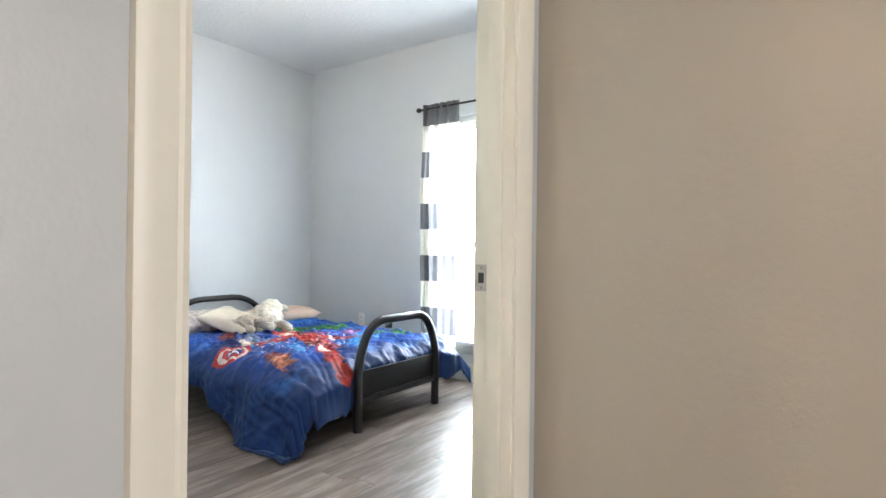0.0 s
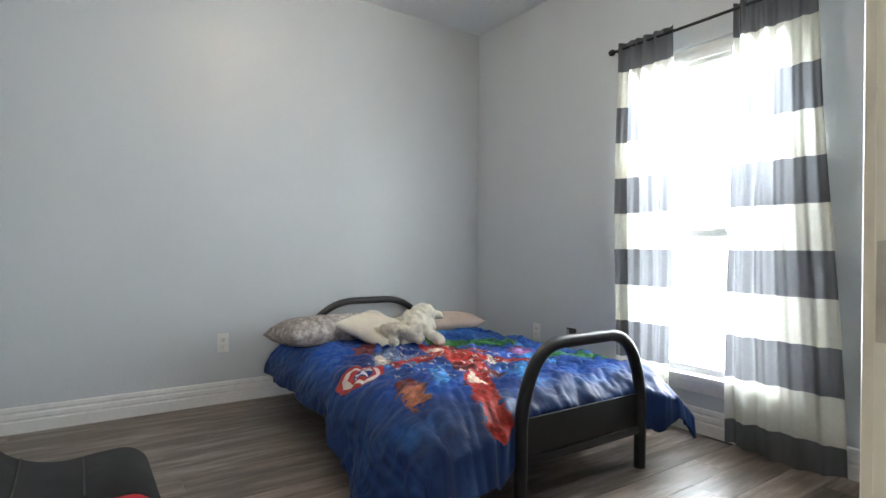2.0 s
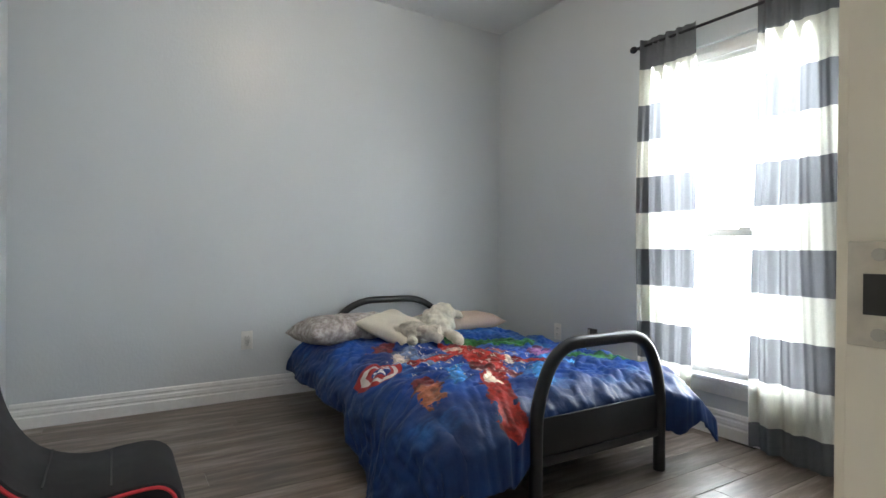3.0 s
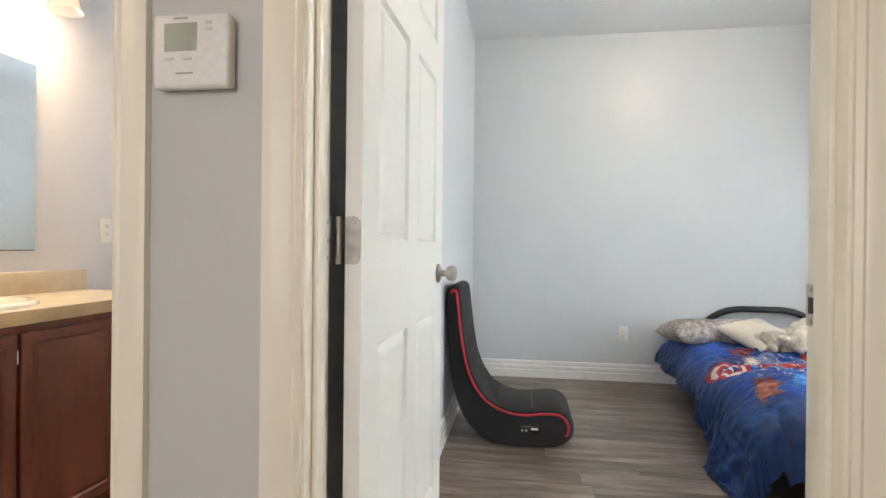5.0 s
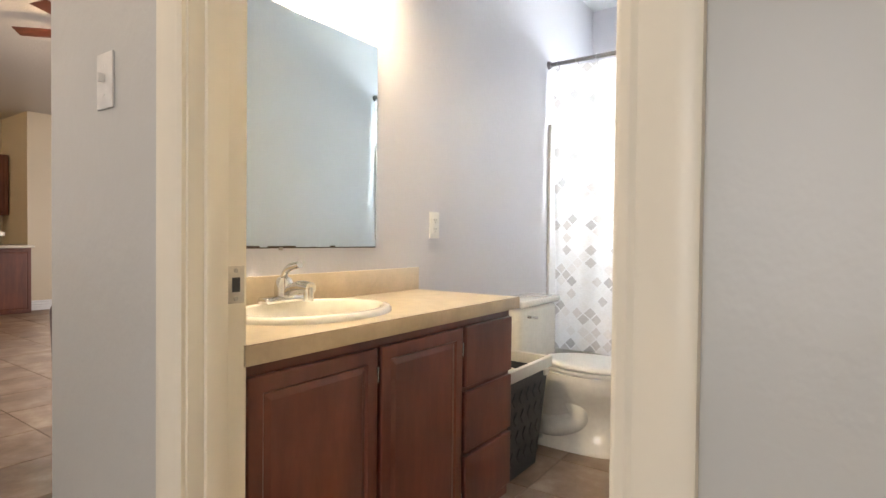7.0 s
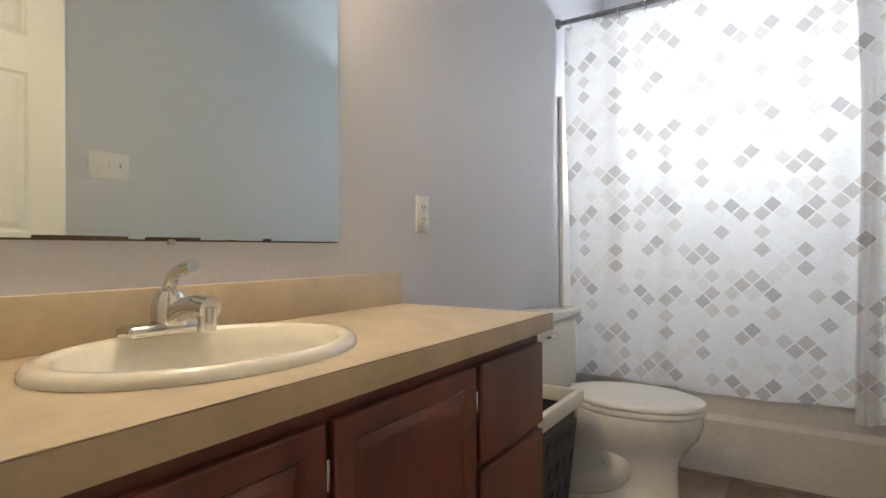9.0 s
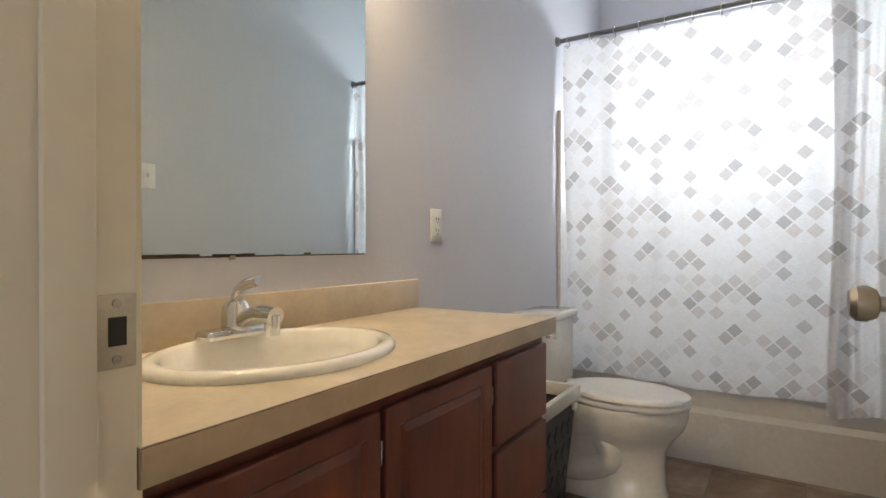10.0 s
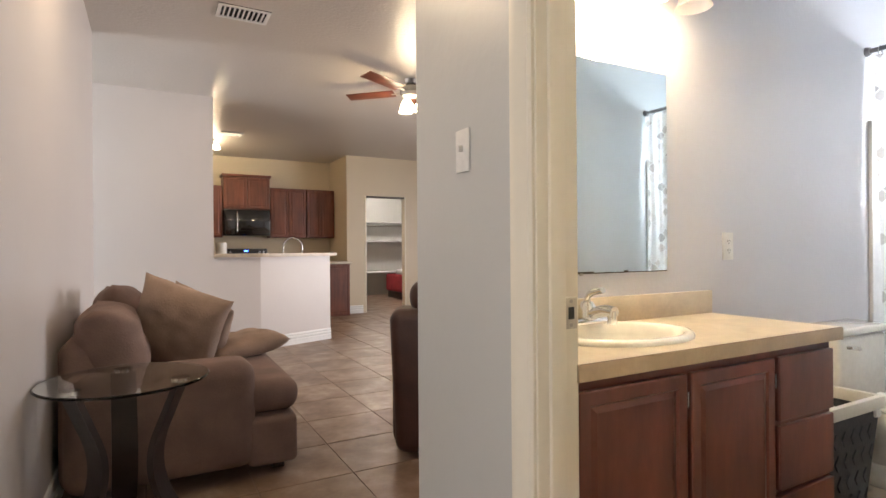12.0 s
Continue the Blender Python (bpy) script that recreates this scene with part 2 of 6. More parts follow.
mb.inputs["Metallic"].default_value, mb.inputs["Roughness"].default_value = 1.0, 0.015
MIRROR = mirror_m


def glow(name, colour, strength):
    m, nt, b = nodes_of(name)
    b.inputs["Base Color"].default_value = (*colour, 1)
    b.inputs["Emission Color"].default_value = (*colour, 1)
    b.inputs["Emission Strength"].default_value = strength
    return m


FAN_GLOW = glow("fan_shade_lit", (1.0, 0.86, 0.62), 9.0)
def frosted(name, colour, own):
    """Frosted glass that scatters the light of the bulb inside it."""
    m, nt, b = nodes_of(name)
    b.inputs["Base Color"].default_value = (*colour, 1)
    b.inputs["Roughness"].default_value = 0.35
    b.inputs["Emission Color"].default_value = (*colour, 1)
    b.inputs["Emission Strength"].default_value = own
    t, mx = nt.nodes.new("ShaderNodeBsdfTranslucent"), nt.nodes.new("ShaderNodeMixShader")
    t.inputs[0].default_value = (*colour, 1)
    mx.inputs[0].default_value = 0.85
    nt.links.new(b.outputs[0], mx.inputs[1])
    nt.links.new(t.outputs[0], mx.inputs[2])
    nt.links.new(mx.outputs[0], nt.nodes["Material Output"].inputs[0])
    return m


SHADE_GLASS = frosted("frosted_shade_glass", (1.0, 0.93, 0.82), 0.5)
SHADE_FROST = glow("frosted_shade", (1.0, 0.93, 0.84), 1.2)
OUTSIDE = glow("bright_outdoors", (0.95, 0.98, 1.0), 5.5)
LCD = paint("lcd_screen", (0.42, 0.45, 0.36), 0.15, 0.05, 9, 60, 0)
BLUE_LED = glow("blue_clock_led", (0.05, 0.15, 1.0), 6.0)


def thin_cloth(name, colour_socket_maker, through_weight):
    """Cloth that lets light through: diffuse mixed with translucent."""
    m = bpy.data.materials.new(name)
    m.use_nodes = True
    nt = m.node_tree
    nt.nodes.remove(nt.nodes["Principled BSDF"])
    col = colour_socket_maker(nt)
    d, t, mx = nt.nodes.new("ShaderNodeBsdfDiffuse"), nt.nodes.new("ShaderNodeBsdfTranslucent"), nt.nodes.new("ShaderNodeMixShader")
    nt.links.new(col, d.inputs[0])
    nt.links.new(col, t.inputs[0])
    mx.inputs[0].default_value = through_weight
    nt.links.new(d.outputs[0], mx.inputs[1])
    nt.links.new(t.outputs[0], mx.inputs[2])
    nt.links.new(mx.outputs[0], nt.nodes["Material Output"].inputs[0])
    return m


def object_xyz(nt):
    co, sp = nt.nodes.new("ShaderNodeTexCoord"), nt.nodes.new("ShaderNodeSeparateXYZ")
    nt.links.new(co.outputs["Object"], sp.inputs[0])
    return sp.outputs


def stripe_colour(nt):
    """Broad woven stripes 21 cm high, grey at the top."""
    x, y, z = object_xyz(nt)
    k = math_node(nt, "FRACT", math_node(nt, "DIVIDE", math_node(nt, "SUBTRACT", 4.123, z), 0.419))
    white = math_node(nt, "LESS_THAN", k, 0.5)
    weave = ramp_of(nt, noise_of(nt, 260, 2, (1, 1, 0.2)), [(0.3, 0.92), (0.7, 1.0)])
    return mix_rgb(nt, 1.0, mix_rgb(nt, white, (0.185, 0.19, 0.2), (0.74, 0.73, 0.65)), weave, "MULTIPLY")


STRIPED = thin_cloth("grey_white_striped_voile", stripe_colour, 0.5)


def diamond_colour(nt):
    """White cloth printed with slanting squares in greys."""
    x, y, z = object_xyz(nt)
    u = math_node(nt, "DIVIDE", math_node(nt, "ADD", y, z), 0.076)
    v = math_node(nt, "DIVIDE", math_node(nt, "SUBTRACT", y, z), 0.076)
    # the print repeats every ten squares along and down
    cb = nt.nodes.new("ShaderNodeCombineXYZ")
    nt.links.new(math_node(nt, "FLOORED_MODULO", math_node(nt, "FLOOR", u), 10.0), cb.inputs[0])
    nt.links.new(math_node(nt, "FLOORED_MODULO", math_node(nt, "FLOOR", v), 10.0), cb.inputs[1])
    wnz = nt.nodes.new("ShaderNodeTexWhiteNoise")
    wnz.noise_dimensions = "2D"
    nt.links.new(cb.outputs[0], wnz.inputs[0])
    cell = ramp_of(nt, wnz.outputs[0], [(0.0, (0.80, 0.80, 0.81)), (0.38, (0.785, 0.78, 0.78)), (0.58, (0.74, 0.725, 0.72)), (0.72, (0.65, 0.62, 0.61)), (0.84, (0.56, 0.535, 0.53)), (0.94, (0.47, 0.46, 0.465))])
    for e in nt.nodes:
        if e.bl_idname == "ShaderNodeValToRGB":
            e.color_ramp.interpolation = "CONSTANT"
    # brush strokes inside each square
    streak = ramp_of(nt, noise_of(nt, 60, 4, (1, 1, 3)), [(0.35, 0.96), (0.65, 1.04)])
    cell = mix_rgb(nt, 1.0, cell, streak, "MULTIPLY")
    fu = math_node(nt, "ABSOLUTE", math_node(nt, "SUBTRACT", math_node(nt, "FRACT", u), 0.5))
    fv = math_node(nt, "ABSOLUTE", math_node(nt, "SUBTRACT", math_node(nt, "FRACT", v), 0.5))
    inside = math_node(nt, "LESS_THAN", math_node(nt, "MAXIMUM", fu, fv), 0.43)
    wash = ramp_of(nt, noise_of(nt, 40, 4), [(0.35, 0.98), (0.7, 1.01)])
    return mix_rgb(nt, 1.0, mix_rgb(nt, inside, (0.80, 0.80, 0.81), cell), wash, "MULTIPLY")


DIAMOND = thin_cloth("diamond_print_shower_cloth", diamond_colour, 0.46)


def disc_mask(nt, x, y, cx, cy, r, wobble=None, amount=0.0):
    dx, dy = math_node(nt, "SUBTRACT", x, cx), math_node(nt, "SUBTRACT", y, cy)
    d = math_node(nt, "SQRT", math_node(nt, "ADD", math_node(nt, "MULTIPLY", dx, dx), math_node(nt, "MULTIPLY", dy, dy)))
    if wobble is not None:
        d = math_node(nt, "ADD", d, math_node(nt, "MULTIPLY", math_node(nt, "SUBTRACT", wobble, 0.5), amount))
    return math_node(nt, "LESS_THAN", d, r)


def stroke_mask(nt, x, y, a, b, r, wobble, amount):
    """Inside a round-ended stroke from a to b with an uneven edge."""
    dx, dy = b[0] - a[0], b[1] - a[1]
    q = 1.0 / (dx * dx + dy * dy)
    px, py = math_node(nt, "SUBTRACT", x, a[0]), math_node(nt, "SUBTRACT", y, a[1])
    h = math_node(nt, "ADD", math_node(nt, "MULTIPLY", px, dx * q), math_node(nt, "MULTIPLY", py, dy * q))
    h = math_node(nt, "MINIMUM", math_node(nt, "MAXIMUM", h, 0.0), 1.0)
    ex, ey = math_node(nt, "MULTIPLY_ADD", h, -dx, px), math_node(nt, "MULTIPLY_ADD", h, -dy, py)
    d = math_node(nt, "SQRT", math_node(nt, "ADD", math_node(nt, "MULTIPLY", ex, ex), math_node(nt, "MULTIPLY", ey, ey)))
    return math_node(nt, "LESS_THAN", math_node(nt, "MULTIPLY_ADD", math_node(nt, "SUBTRACT", wobble, 0.5), amount, d), r)


def comforter_material():
    """Royal blue polyester with a large printed patchwork of red, green, brown and pale blue shapes."""
    m, nt, b = nodes_of("blue_printed_comforter")
    co, sp = nt.nodes.new("ShaderNodeUVMap"), nt.nodes.new("ShaderNodeSeparateXYZ")
    nt.links.new(co.outputs[0], sp.inputs[0])
    x, y = sp.outputs[0], sp.outputs[1]
    wob = noise_of(nt, 7.0, 4)
    wob2 = noise_of(nt, 13.0, 5)
    wob3 = noise_of(nt, 20.0, 5, rough=0.6)
    base = ramp_of(nt, noise_of(nt, 3.2, 4), [(0.34, (0.005, 0.022, 0.12)), (0.48, (0.007, 0.046, 0.23)), (0.62, (0.010, 0.070, 0.32)), (0.72, (0.025, 0.13, 0.42))])
    # the print ends in plain navy along sides and foot, darkened for their shade
    side = ramp_of(nt, math_node(nt, "MULTIPLY_ADD", wob, 0.06, math_node(nt, "SUBTRACT", y, 2.0)), [(0.53, 1.0), (0.63, 0.0)])
    foot = ramp_of(nt, math_node(nt, "MULTIPLY_ADD", wob, 0.12, math_node(nt, "ADD", x, 2.2)), [(0.58, 0.0), (0.72, 1.0)])
    plain = math_node(nt, "MAXIMUM", side, foot)
    col = mix_rgb(nt, plain, base, ramp_of(nt, wob2, [(0.35, (0.005, 0.021, 0.088)), (0.65, (0.008, 0.036, 0.14))]))
    # pale blue streaks in the ground
    streak = ramp_of(nt, noise_of(nt, 2.6, 5, (2.6, 0.9, 1.0), rough=0.6), [(0.56, 0.0), (0.66, 1.0)])
    col = mix_rgb(nt, math_node(nt, "MULTIPLY", streak, math_node(nt, "SUBTRACT", 1.0, plain)), col, (0.045, 0.20, 0.52))
    red, dark_red, green, brown, steel, pale, sky_blue, plum = (0.34, 0.017, 0.010), (0.13, 0.012, 0.012), (0.025, 0.15, 0.03), (0.36, 0.12, 0.06), (0.11, 0.16, 0.27), (0.62, 0.53, 0.42), (0.05, 0.27, 0.62), (0.20, 0.08, 0.22)
    # printed figures as strokes: from, to, half width, colour
    strokes = [
        (-2.50, 2.74, -2.66, 2.90, 0.05, dark_red), (-2.46, 2.90, -2.30, 2.86, 0.06, steel), (-2.30, 2.95, -2.16, 2.86, 0.055, steel), (-2.36, 2.80, -2.26, 2.78, 0.03, pale),
        (-2.56, 3.26, -2.52, 3.56, 0.085, green), (-2.50, 3.40, -2.34, 3.62, 0.06, green), (-1.98, 3.58, -1.80, 3.88, 0.045, green), (-2.06, 3.50, -2.22, 3.60, 0.045, plum),
        (-2.44, 3.20, -2.16, 3.16, 0.085, red), (-2.16, 3.16, -1.92, 3.08, 0.075, red), (-1.94, 3.06, -1.70, 2.92, 0.050, red), (-1.70, 2.92, -1.52, 2.83, 0.055, red),
        (-2.24, 3.06, -2.18, 2.82, 0.045, red), (-2.12, 3.22, -1.90, 3.40, 0.055, red), (-2.00, 3.02, -1.80, 3.10, 0.035, dark_red), (-2.40, 3.30, -2.20, 3.34, 0.05, dark_red),
        (-1.90, 2.70, -1.80, 2.66, 0.050, dark_red), (-1.80, 2.66, -1.70, 2.63, 0.045, brown), (-2.10, 3.30, -2.00, 3.24, 0.022, pale), (-2.42, 3.12, -2.40, 3.20, 0.028, pale),
        (-1.84, 2.98, -1.76, 2.95, 0.022, pale), (-2.02, 2.92, -1.78, 2.80, 0.030, sky_blue), (-1.86, 3.30, -1.62, 3.12, 0.035, sky_blue), (-2.02, 3.46, -1.86, 3.50, 0.03, sky_blue),
    ]
    for i, (ax, ay, bx, by, r, c) in enumerate(strokes):
        shade = ramp_of(nt, wob3, [(0.38, tuple(v * 0.4 for v in c)), (0.50, c), (0.62, tuple(min(1, v * 1.5 + 0.02) for v in c)), (0.68, tuple(min(1, v * 1.4 + 0.16) for v in c))])
        col = mix_rgb(nt, stroke_mask(nt, x, y, (ax, ay), (bx, by), r, wob3 if i % 2 else wob2, 0.13), col, shade)
    spark = math_node(nt, "MULTIPLY", math_node(nt, "GREATER_THAN", noise_of(nt, 22.0, 4, (1.0, 2.0, 1.0)), 0.62), disc_mask(nt, x, y, -2.15, 3.05, 0.36, wob, 0.4))
    col = mix_rgb(nt, spark, col, (0.55, 0.46, 0.40))
    # round emblem in red and cream rings with a pale star
    ex, ey = -2.19, 2.635
    for r, c in ((0.098, (0.33, 0.02, 0.018)), (0.078, (0.62, 0.56, 0.50)), (0.058, (0.34, 0.022, 0.02)), (0.040, (0.01, 0.03, 0.16))):
        col = mix_rgb(nt, disc_mask(nt, x, y, ex, ey, r, wob2, 0.02), col, c)
    dx, dy = math_node(nt, "SUBTRACT", x, ex), math_node(nt, "SUBTRACT", y, ey)
    ang = math_node(nt, "ARCTAN2", dy, dx)
    dist = math_node(nt, "SQRT", math_node(nt, "ADD", math_node(nt, "MULTIPLY", dx, dx), math_node(nt, "MULTIPLY", dy, dy)))
    point = math_node(nt, "MULTIPLY_ADD", math_node(nt, "COSINE", math_node(nt, "MULTIPLY", ang, 5.0)), 0.012, 0.024)
    col = mix_rgb(nt, math_node(nt, "LESS_THAN", dist, point), col, (0.75, 0.74, 0.72))
    nt.links.new(col, b.inputs["Base Color"])
    b.inputs["Roughness"].default_value = 0.52
    b.inputs["Specular IOR Level"].default_value = 0.3
    bump_on(nt, b, math_node(nt, "ADD", noise_of(nt, 15.0, 5, (1.8, 0.7, 1.0), rough=0.6), noise_of(nt, 11.0, 4, (0.6, 2.0, 1.0))), 0.32, 0.012)
    return m


COMFORTER = comforter_material()


def printed_pillow():
    m, nt, b = nodes_of("grey_printed_pillowcase")
    g = noise_of(nt, 26.0, 5, rough=0.7)
    nt.links.new(ramp_of(nt, g, [(0.38, (0.24, 0.205, 0.19)), (0.52, (0.42, 0.37, 0.34)), (0.62, (0.56, 0.52, 0.48))]), b.inputs["Base Color"])
    b.inputs["Roughness"].default_value = 0.85
    bump_on(nt, b, noise_of(nt, 14.0, 4), 0.4, 0.012)
    return m


PILLOW_PRINT = printed_pillow()

# ---- building helpers ----


def root(name, x, y, z, rz=0.0, label="", category="", group="", kind=""):
    ob = new(name)
    ob.empty_display_size = 0.1
    ob.matrix_basis = pose(x, y, z, 0, 0, rz)
    return tagged(ob, label, category, group, kind)


def part(name, bm, material, parent=None, label="", local=False, smooth=True, angle=35):
    """One mesh object under a thing or a part. bm is in world metres unless local."""
    if parent is not None and not local:
        top = parent
        while top.parent is not None:
            top = top.parent
        bmesh.ops.transform(bm, matrix=top.matrix_basis.inverted(), verts=bm.verts)
    bmesh.ops.recalc_face_normals(bm, faces=bm.faces)
    me = bpy.data.meshes.new(name)
    bm.to_mesh(me)
    bm.free()
    me.materials.append(material)
    if smooth:
        me.polygons.foreach_set("use_smooth", [True] * len(me.polygons))
        me.set_sharp_from_angle(angle=radians(angle))
    ob = new(name, me)
    ob.parent = parent
    if label:
        ob["label"] = label
    return ob


def solid(name, bm, material, label="", category="", group="", kind="", **kw):
    return tagged(part(name, bm, material, None, **kw), label, category, group, kind)


def box(bm, x0, x1, y0, y1, z0, z1, bevel=0.0, seg=2):
    m = Matrix.Translation(((x0 + x1) / 2, (y0 + y1) / 2, (z0 + z1) / 2)) @ Matrix.Diagonal((abs(x1 - x0), abs(y1 - y0), abs(z1 - z0), 1))
    made = bmesh.ops.create_cube(bm, size=1.0, matrix=m)["verts"]
    if bevel:
        edges = list({e for v in made for e in v.link_edges})
        bmesh.ops.bevel(bm, geom=edges, offset=bevel, segments=seg, profile=0.5, affect="EDGES", clamp_overlap=True)
    return bm


def B(*args, **kw):
    return box(bmesh.new(), *args, **kw)


def cyl(bm, p0, p1, r0, r1=None, seg=20):
    p0, p1 = Vector(p0), Vector(p1)
    d = p1 - p0
    m = Matrix.Translation((p0 + p1) / 2) @ d.to_track_quat("Z", "Y").to_matrix().to_4x4()
    bmesh.ops.create_cone(bm, cap_ends=True, segments=seg, radius1=r0, radius2=r0 if r1 is None else r1, depth=d.length, matrix=m)
    return bm


def ball(bm, c, r, rot=(0, 0, 0), seg=20):
    m = pose(*c, *rot) @ Matrix.Diagonal((*r, 1))
    bmesh.ops.create_uvsphere(bm, u_segments=seg, v_segments=seg // 2 + 2, radius=1.0, matrix=m)
    return bm


def tube(bm, pts, r, seg=12, closed=False):
    pts = [Vector(p) for p in pts]
    n = len(pts)
    rings, ref = [], None
    for i, p in enumerate(pts):
        a = pts[(i - 1) % n] if closed or i else p
        b = pts[(i + 1) % n] if closed or i < n - 1 else p
        t = (b - a).normalized()
        if ref is None:
            ref = t.orthogonal().normalized()
        ref = (ref - t * ref.dot(t)).normalized()
        side = t.cross(ref)
        rings.append([bm.verts.new(p + (ref * math.cos(k * 2 * math.pi / seg) + side * math.sin(k * 2 * math.pi / seg)) * r) for k in range(seg)])
    for i in range(n if closed else n - 1):
        a, b = rings[i], rings[(i + 1) % n]
        for k in range(seg):
            bm.faces.new((a[k], a[(k + 1) % seg], b[(k + 1) % seg], b[k]))
    if not closed:
        bm.faces.new(rings[0][::-1])
        bm.faces.new(rings[-1])
    return bm


def rounded(points, radius, steps=6):
    """A polyline with its inner corners rounded."""
    pts = [Vector(p) for p in points]
    out = [pts[0]]
    for a, p, b in zip(pts, pts[1:], pts[2:]):
        u, v = (a - p), (b - p)
        r = min(radius, u.length * 0.49, v.length * 0.49)
        s, e = p + u.normalized() * r, p + v.normalized() * r
        for k in range(steps + 1):
            t = k / steps
            out.append(s.lerp(p, t).lerp(p.lerp(e, t), t))
    return out + [pts[-1]]


def lathe(bm, profile, c, seg=32, sx=1.0, sy=1.0):
    rings = []
    for r, z in profile:
        rings.append([bm.verts.new((c[0] + r * sx * math.cos(k * 2 * math.pi / seg), c[1] + r * sy * math.sin(k * 2 * math.pi / seg), c[2] + z)) for k in range(seg)])
    for a, b in zip(rings, rings[1:]):
        for k in range(seg):
            bm.faces.new((a[k], a[(k + 1) % seg], b[(k + 1) % seg], b[k]))
    bm.faces.new(rings[0][::-1])
    bm.faces.new(rings[-1])
    return bm


def prism(bm, poly, put, a0, a1):
    """A polygon of (u, v), drawn out from a0 to a1; put(u, v, a) gives the place."""
    lo = [bm.verts.new(put(u, v, a0)) for u, v in poly]
    hi = [bm.verts.new(put(u, v, a1)) for u, v in poly]
    n = len(poly)
    for k in range(n):
        bm.faces.new((lo[k], lo[(k + 1) % n], hi[(k + 1) % n], hi[k]))
    bm.faces.new(lo[::-1])
    bm.faces.new(hi)
    return bm


def wall(name, along, a0, a1, face, back, z0, z1, material, openings=(), label=""):
    """A wall along x or y from a0 to a1, between the planes face and back; openings as (a0, a1, z0, z1)."""
    bm = bmesh.new()
    cuts = sorted({a0, a1, *(v for o in openings for v in o[:2])})
    zs = sorted({z0, z1, *(min(max(v, z0), z1) for o in openings for v in o[2:])})

    def full(i, j):
        if not (0 <= i < len(cuts) - 1 and 0 <= j < len(zs) - 1):
            return False
        m, h = (cuts[i] + cuts[i + 1]) / 2, (zs[j] + zs[j + 1]) / 2
        return not any(o0 < m < o1 and p0 < h < p1 for o0, o1, p0, p1 in openings)

    made = {}

    def vert(i, j, d):
        if (i, j, d) not in made:
            made[i, j, d] = bm.verts.new((cuts[i], d, zs[j]) if along == "x" else (d, cuts[i], zs[j]))
        return made[i, j, d]

    for i in range(len(cuts) - 1):
        for j in range(len(zs) - 1):
            if not full(i, j):
                continue
            for d in (face, back):
                bm.faces.new((vert(i, j, d), vert(i + 1, j, d), vert(i + 1, j + 1, d), vert(i, j + 1, d)))
            for di, dj, p, q in ((-1, 0, (i, j), (i, j + 1)), (1, 0, (i + 1, j), (i + 1, j + 1)), (0, -1, (i, j), (i + 1, j)), (0, 1, (i, j + 1), (i + 1, j + 1))):
                if not full(i + di, j + dj):
                    bm.faces.new((vert(*p, face), vert(*q, face), vert(*q, back), vert(*p, back)))
    return solid(name, bm, material, label or "painted plaster wall with orange-peel texture", "wall", kind="structure", smooth=False)


CEIL = 2.75
# ---- structure ----
wall("wall_hall", "y", -0.589, 4.43, -0.115, 0.0, 0, CEIL, HALL_PAINT, [(-0.006, 0.783, -0.01, 2.07), (1.132, 2.04, -0.01, 2.07)])
wall("wall_bedroom_west", "y", 0.993, 4.43, -3.615, -3.5, 0, CEIL, GREY_BLUE)
wall("wall_bedroom_north", "x", -3.5, -0.115, 4.315, 4.43, 0, CEIL, GREY_BLUE, [(-1.97, -1.12, 0.30, 2.095)])
wall("wall_between", "x", -3.5, -0.115, 0.993, 1.108, 0, CEIL, GREY_BLUE)
wall("wall_bath_south", "x", -5.2, -0.115, -0.589, -0.474, 0, CEIL, BATH_PAINT)
wall("wall_bath_west", "y", -0.474, 0.993, -3.52, -3.405, 0, CEIL, BATH_PAINT, [(-0.1, 0.75, 1.36, 2.1)])
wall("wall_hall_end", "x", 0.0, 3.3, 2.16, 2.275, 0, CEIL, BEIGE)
wall("wall_alcove_east", "y", -0.465, 2.16, 3.2, 3.3, 0, CEIL, HALL_PAINT, [(0.2, 1.6, 0.5, 2.1)])
wall("wall_alcove_south", "x", 1.235, 3.2, -0.465, -0.35, 0, CEIL, HALL_PAINT)
wall("wall_sofa", "y", -3.83, -0.35, 1.12, 1.235, 0, CEIL, LIVING_PAINT)
wall("wall_nook_north", "x", 1.235, 4.6, -3.83, -3.715, 0, CEIL, HALL_PAINT)
wall("wall_nook_east", "y", -5.365, -3.83, 4.5, 4.6, 0, CEIL, HALL_PAINT, [(-5.2, -4.1, 0.4, 2.3)])
wall("wall_kitchen_front", "x", 0.15, 4.5, -5.365, -5.25, 0, CEIL, LIVING_PAINT)
wall("wall_kitchen_east", "y", -9.115, -5.365, 2.0, 2.1, 0, CEIL, TAN)
wall("wall_kitchen_back", "x", -2.365, 2.0, -9.115, -9.0, 0, CEIL, TAN)
wall("wall_kitchen_return", "y", -9.0, -8.115, -2.365, -2.25, 0, CEIL, TAN)
wall("wall_far_door", "x", -5.2, -2.25, -8.115, -8.0, 0, CEIL, TAN, [(-3.37, -2.58, -0.01, 2.06)])
wall("wall_living_west", "y", -8.0, -0.589, -5.3, -5.2, 0, CEIL, HALL_PAINT, [(-4.7, -2.1, 0.1, 2.2)])
wall("wall_far_room_back", "x", -5.2, -2.3, -11.6, -11.5, 0, CEIL, HALL_PAINT)
wall("wall_far_room_west", "y", -11.5, -8.115, -5.3, -5.2, 0, CEIL, HALL_PAINT)
wall("wall_far_room_east", "y", -11.5, -9.115, -2.4, -2.3, 0, CEIL, HALL_PAINT)
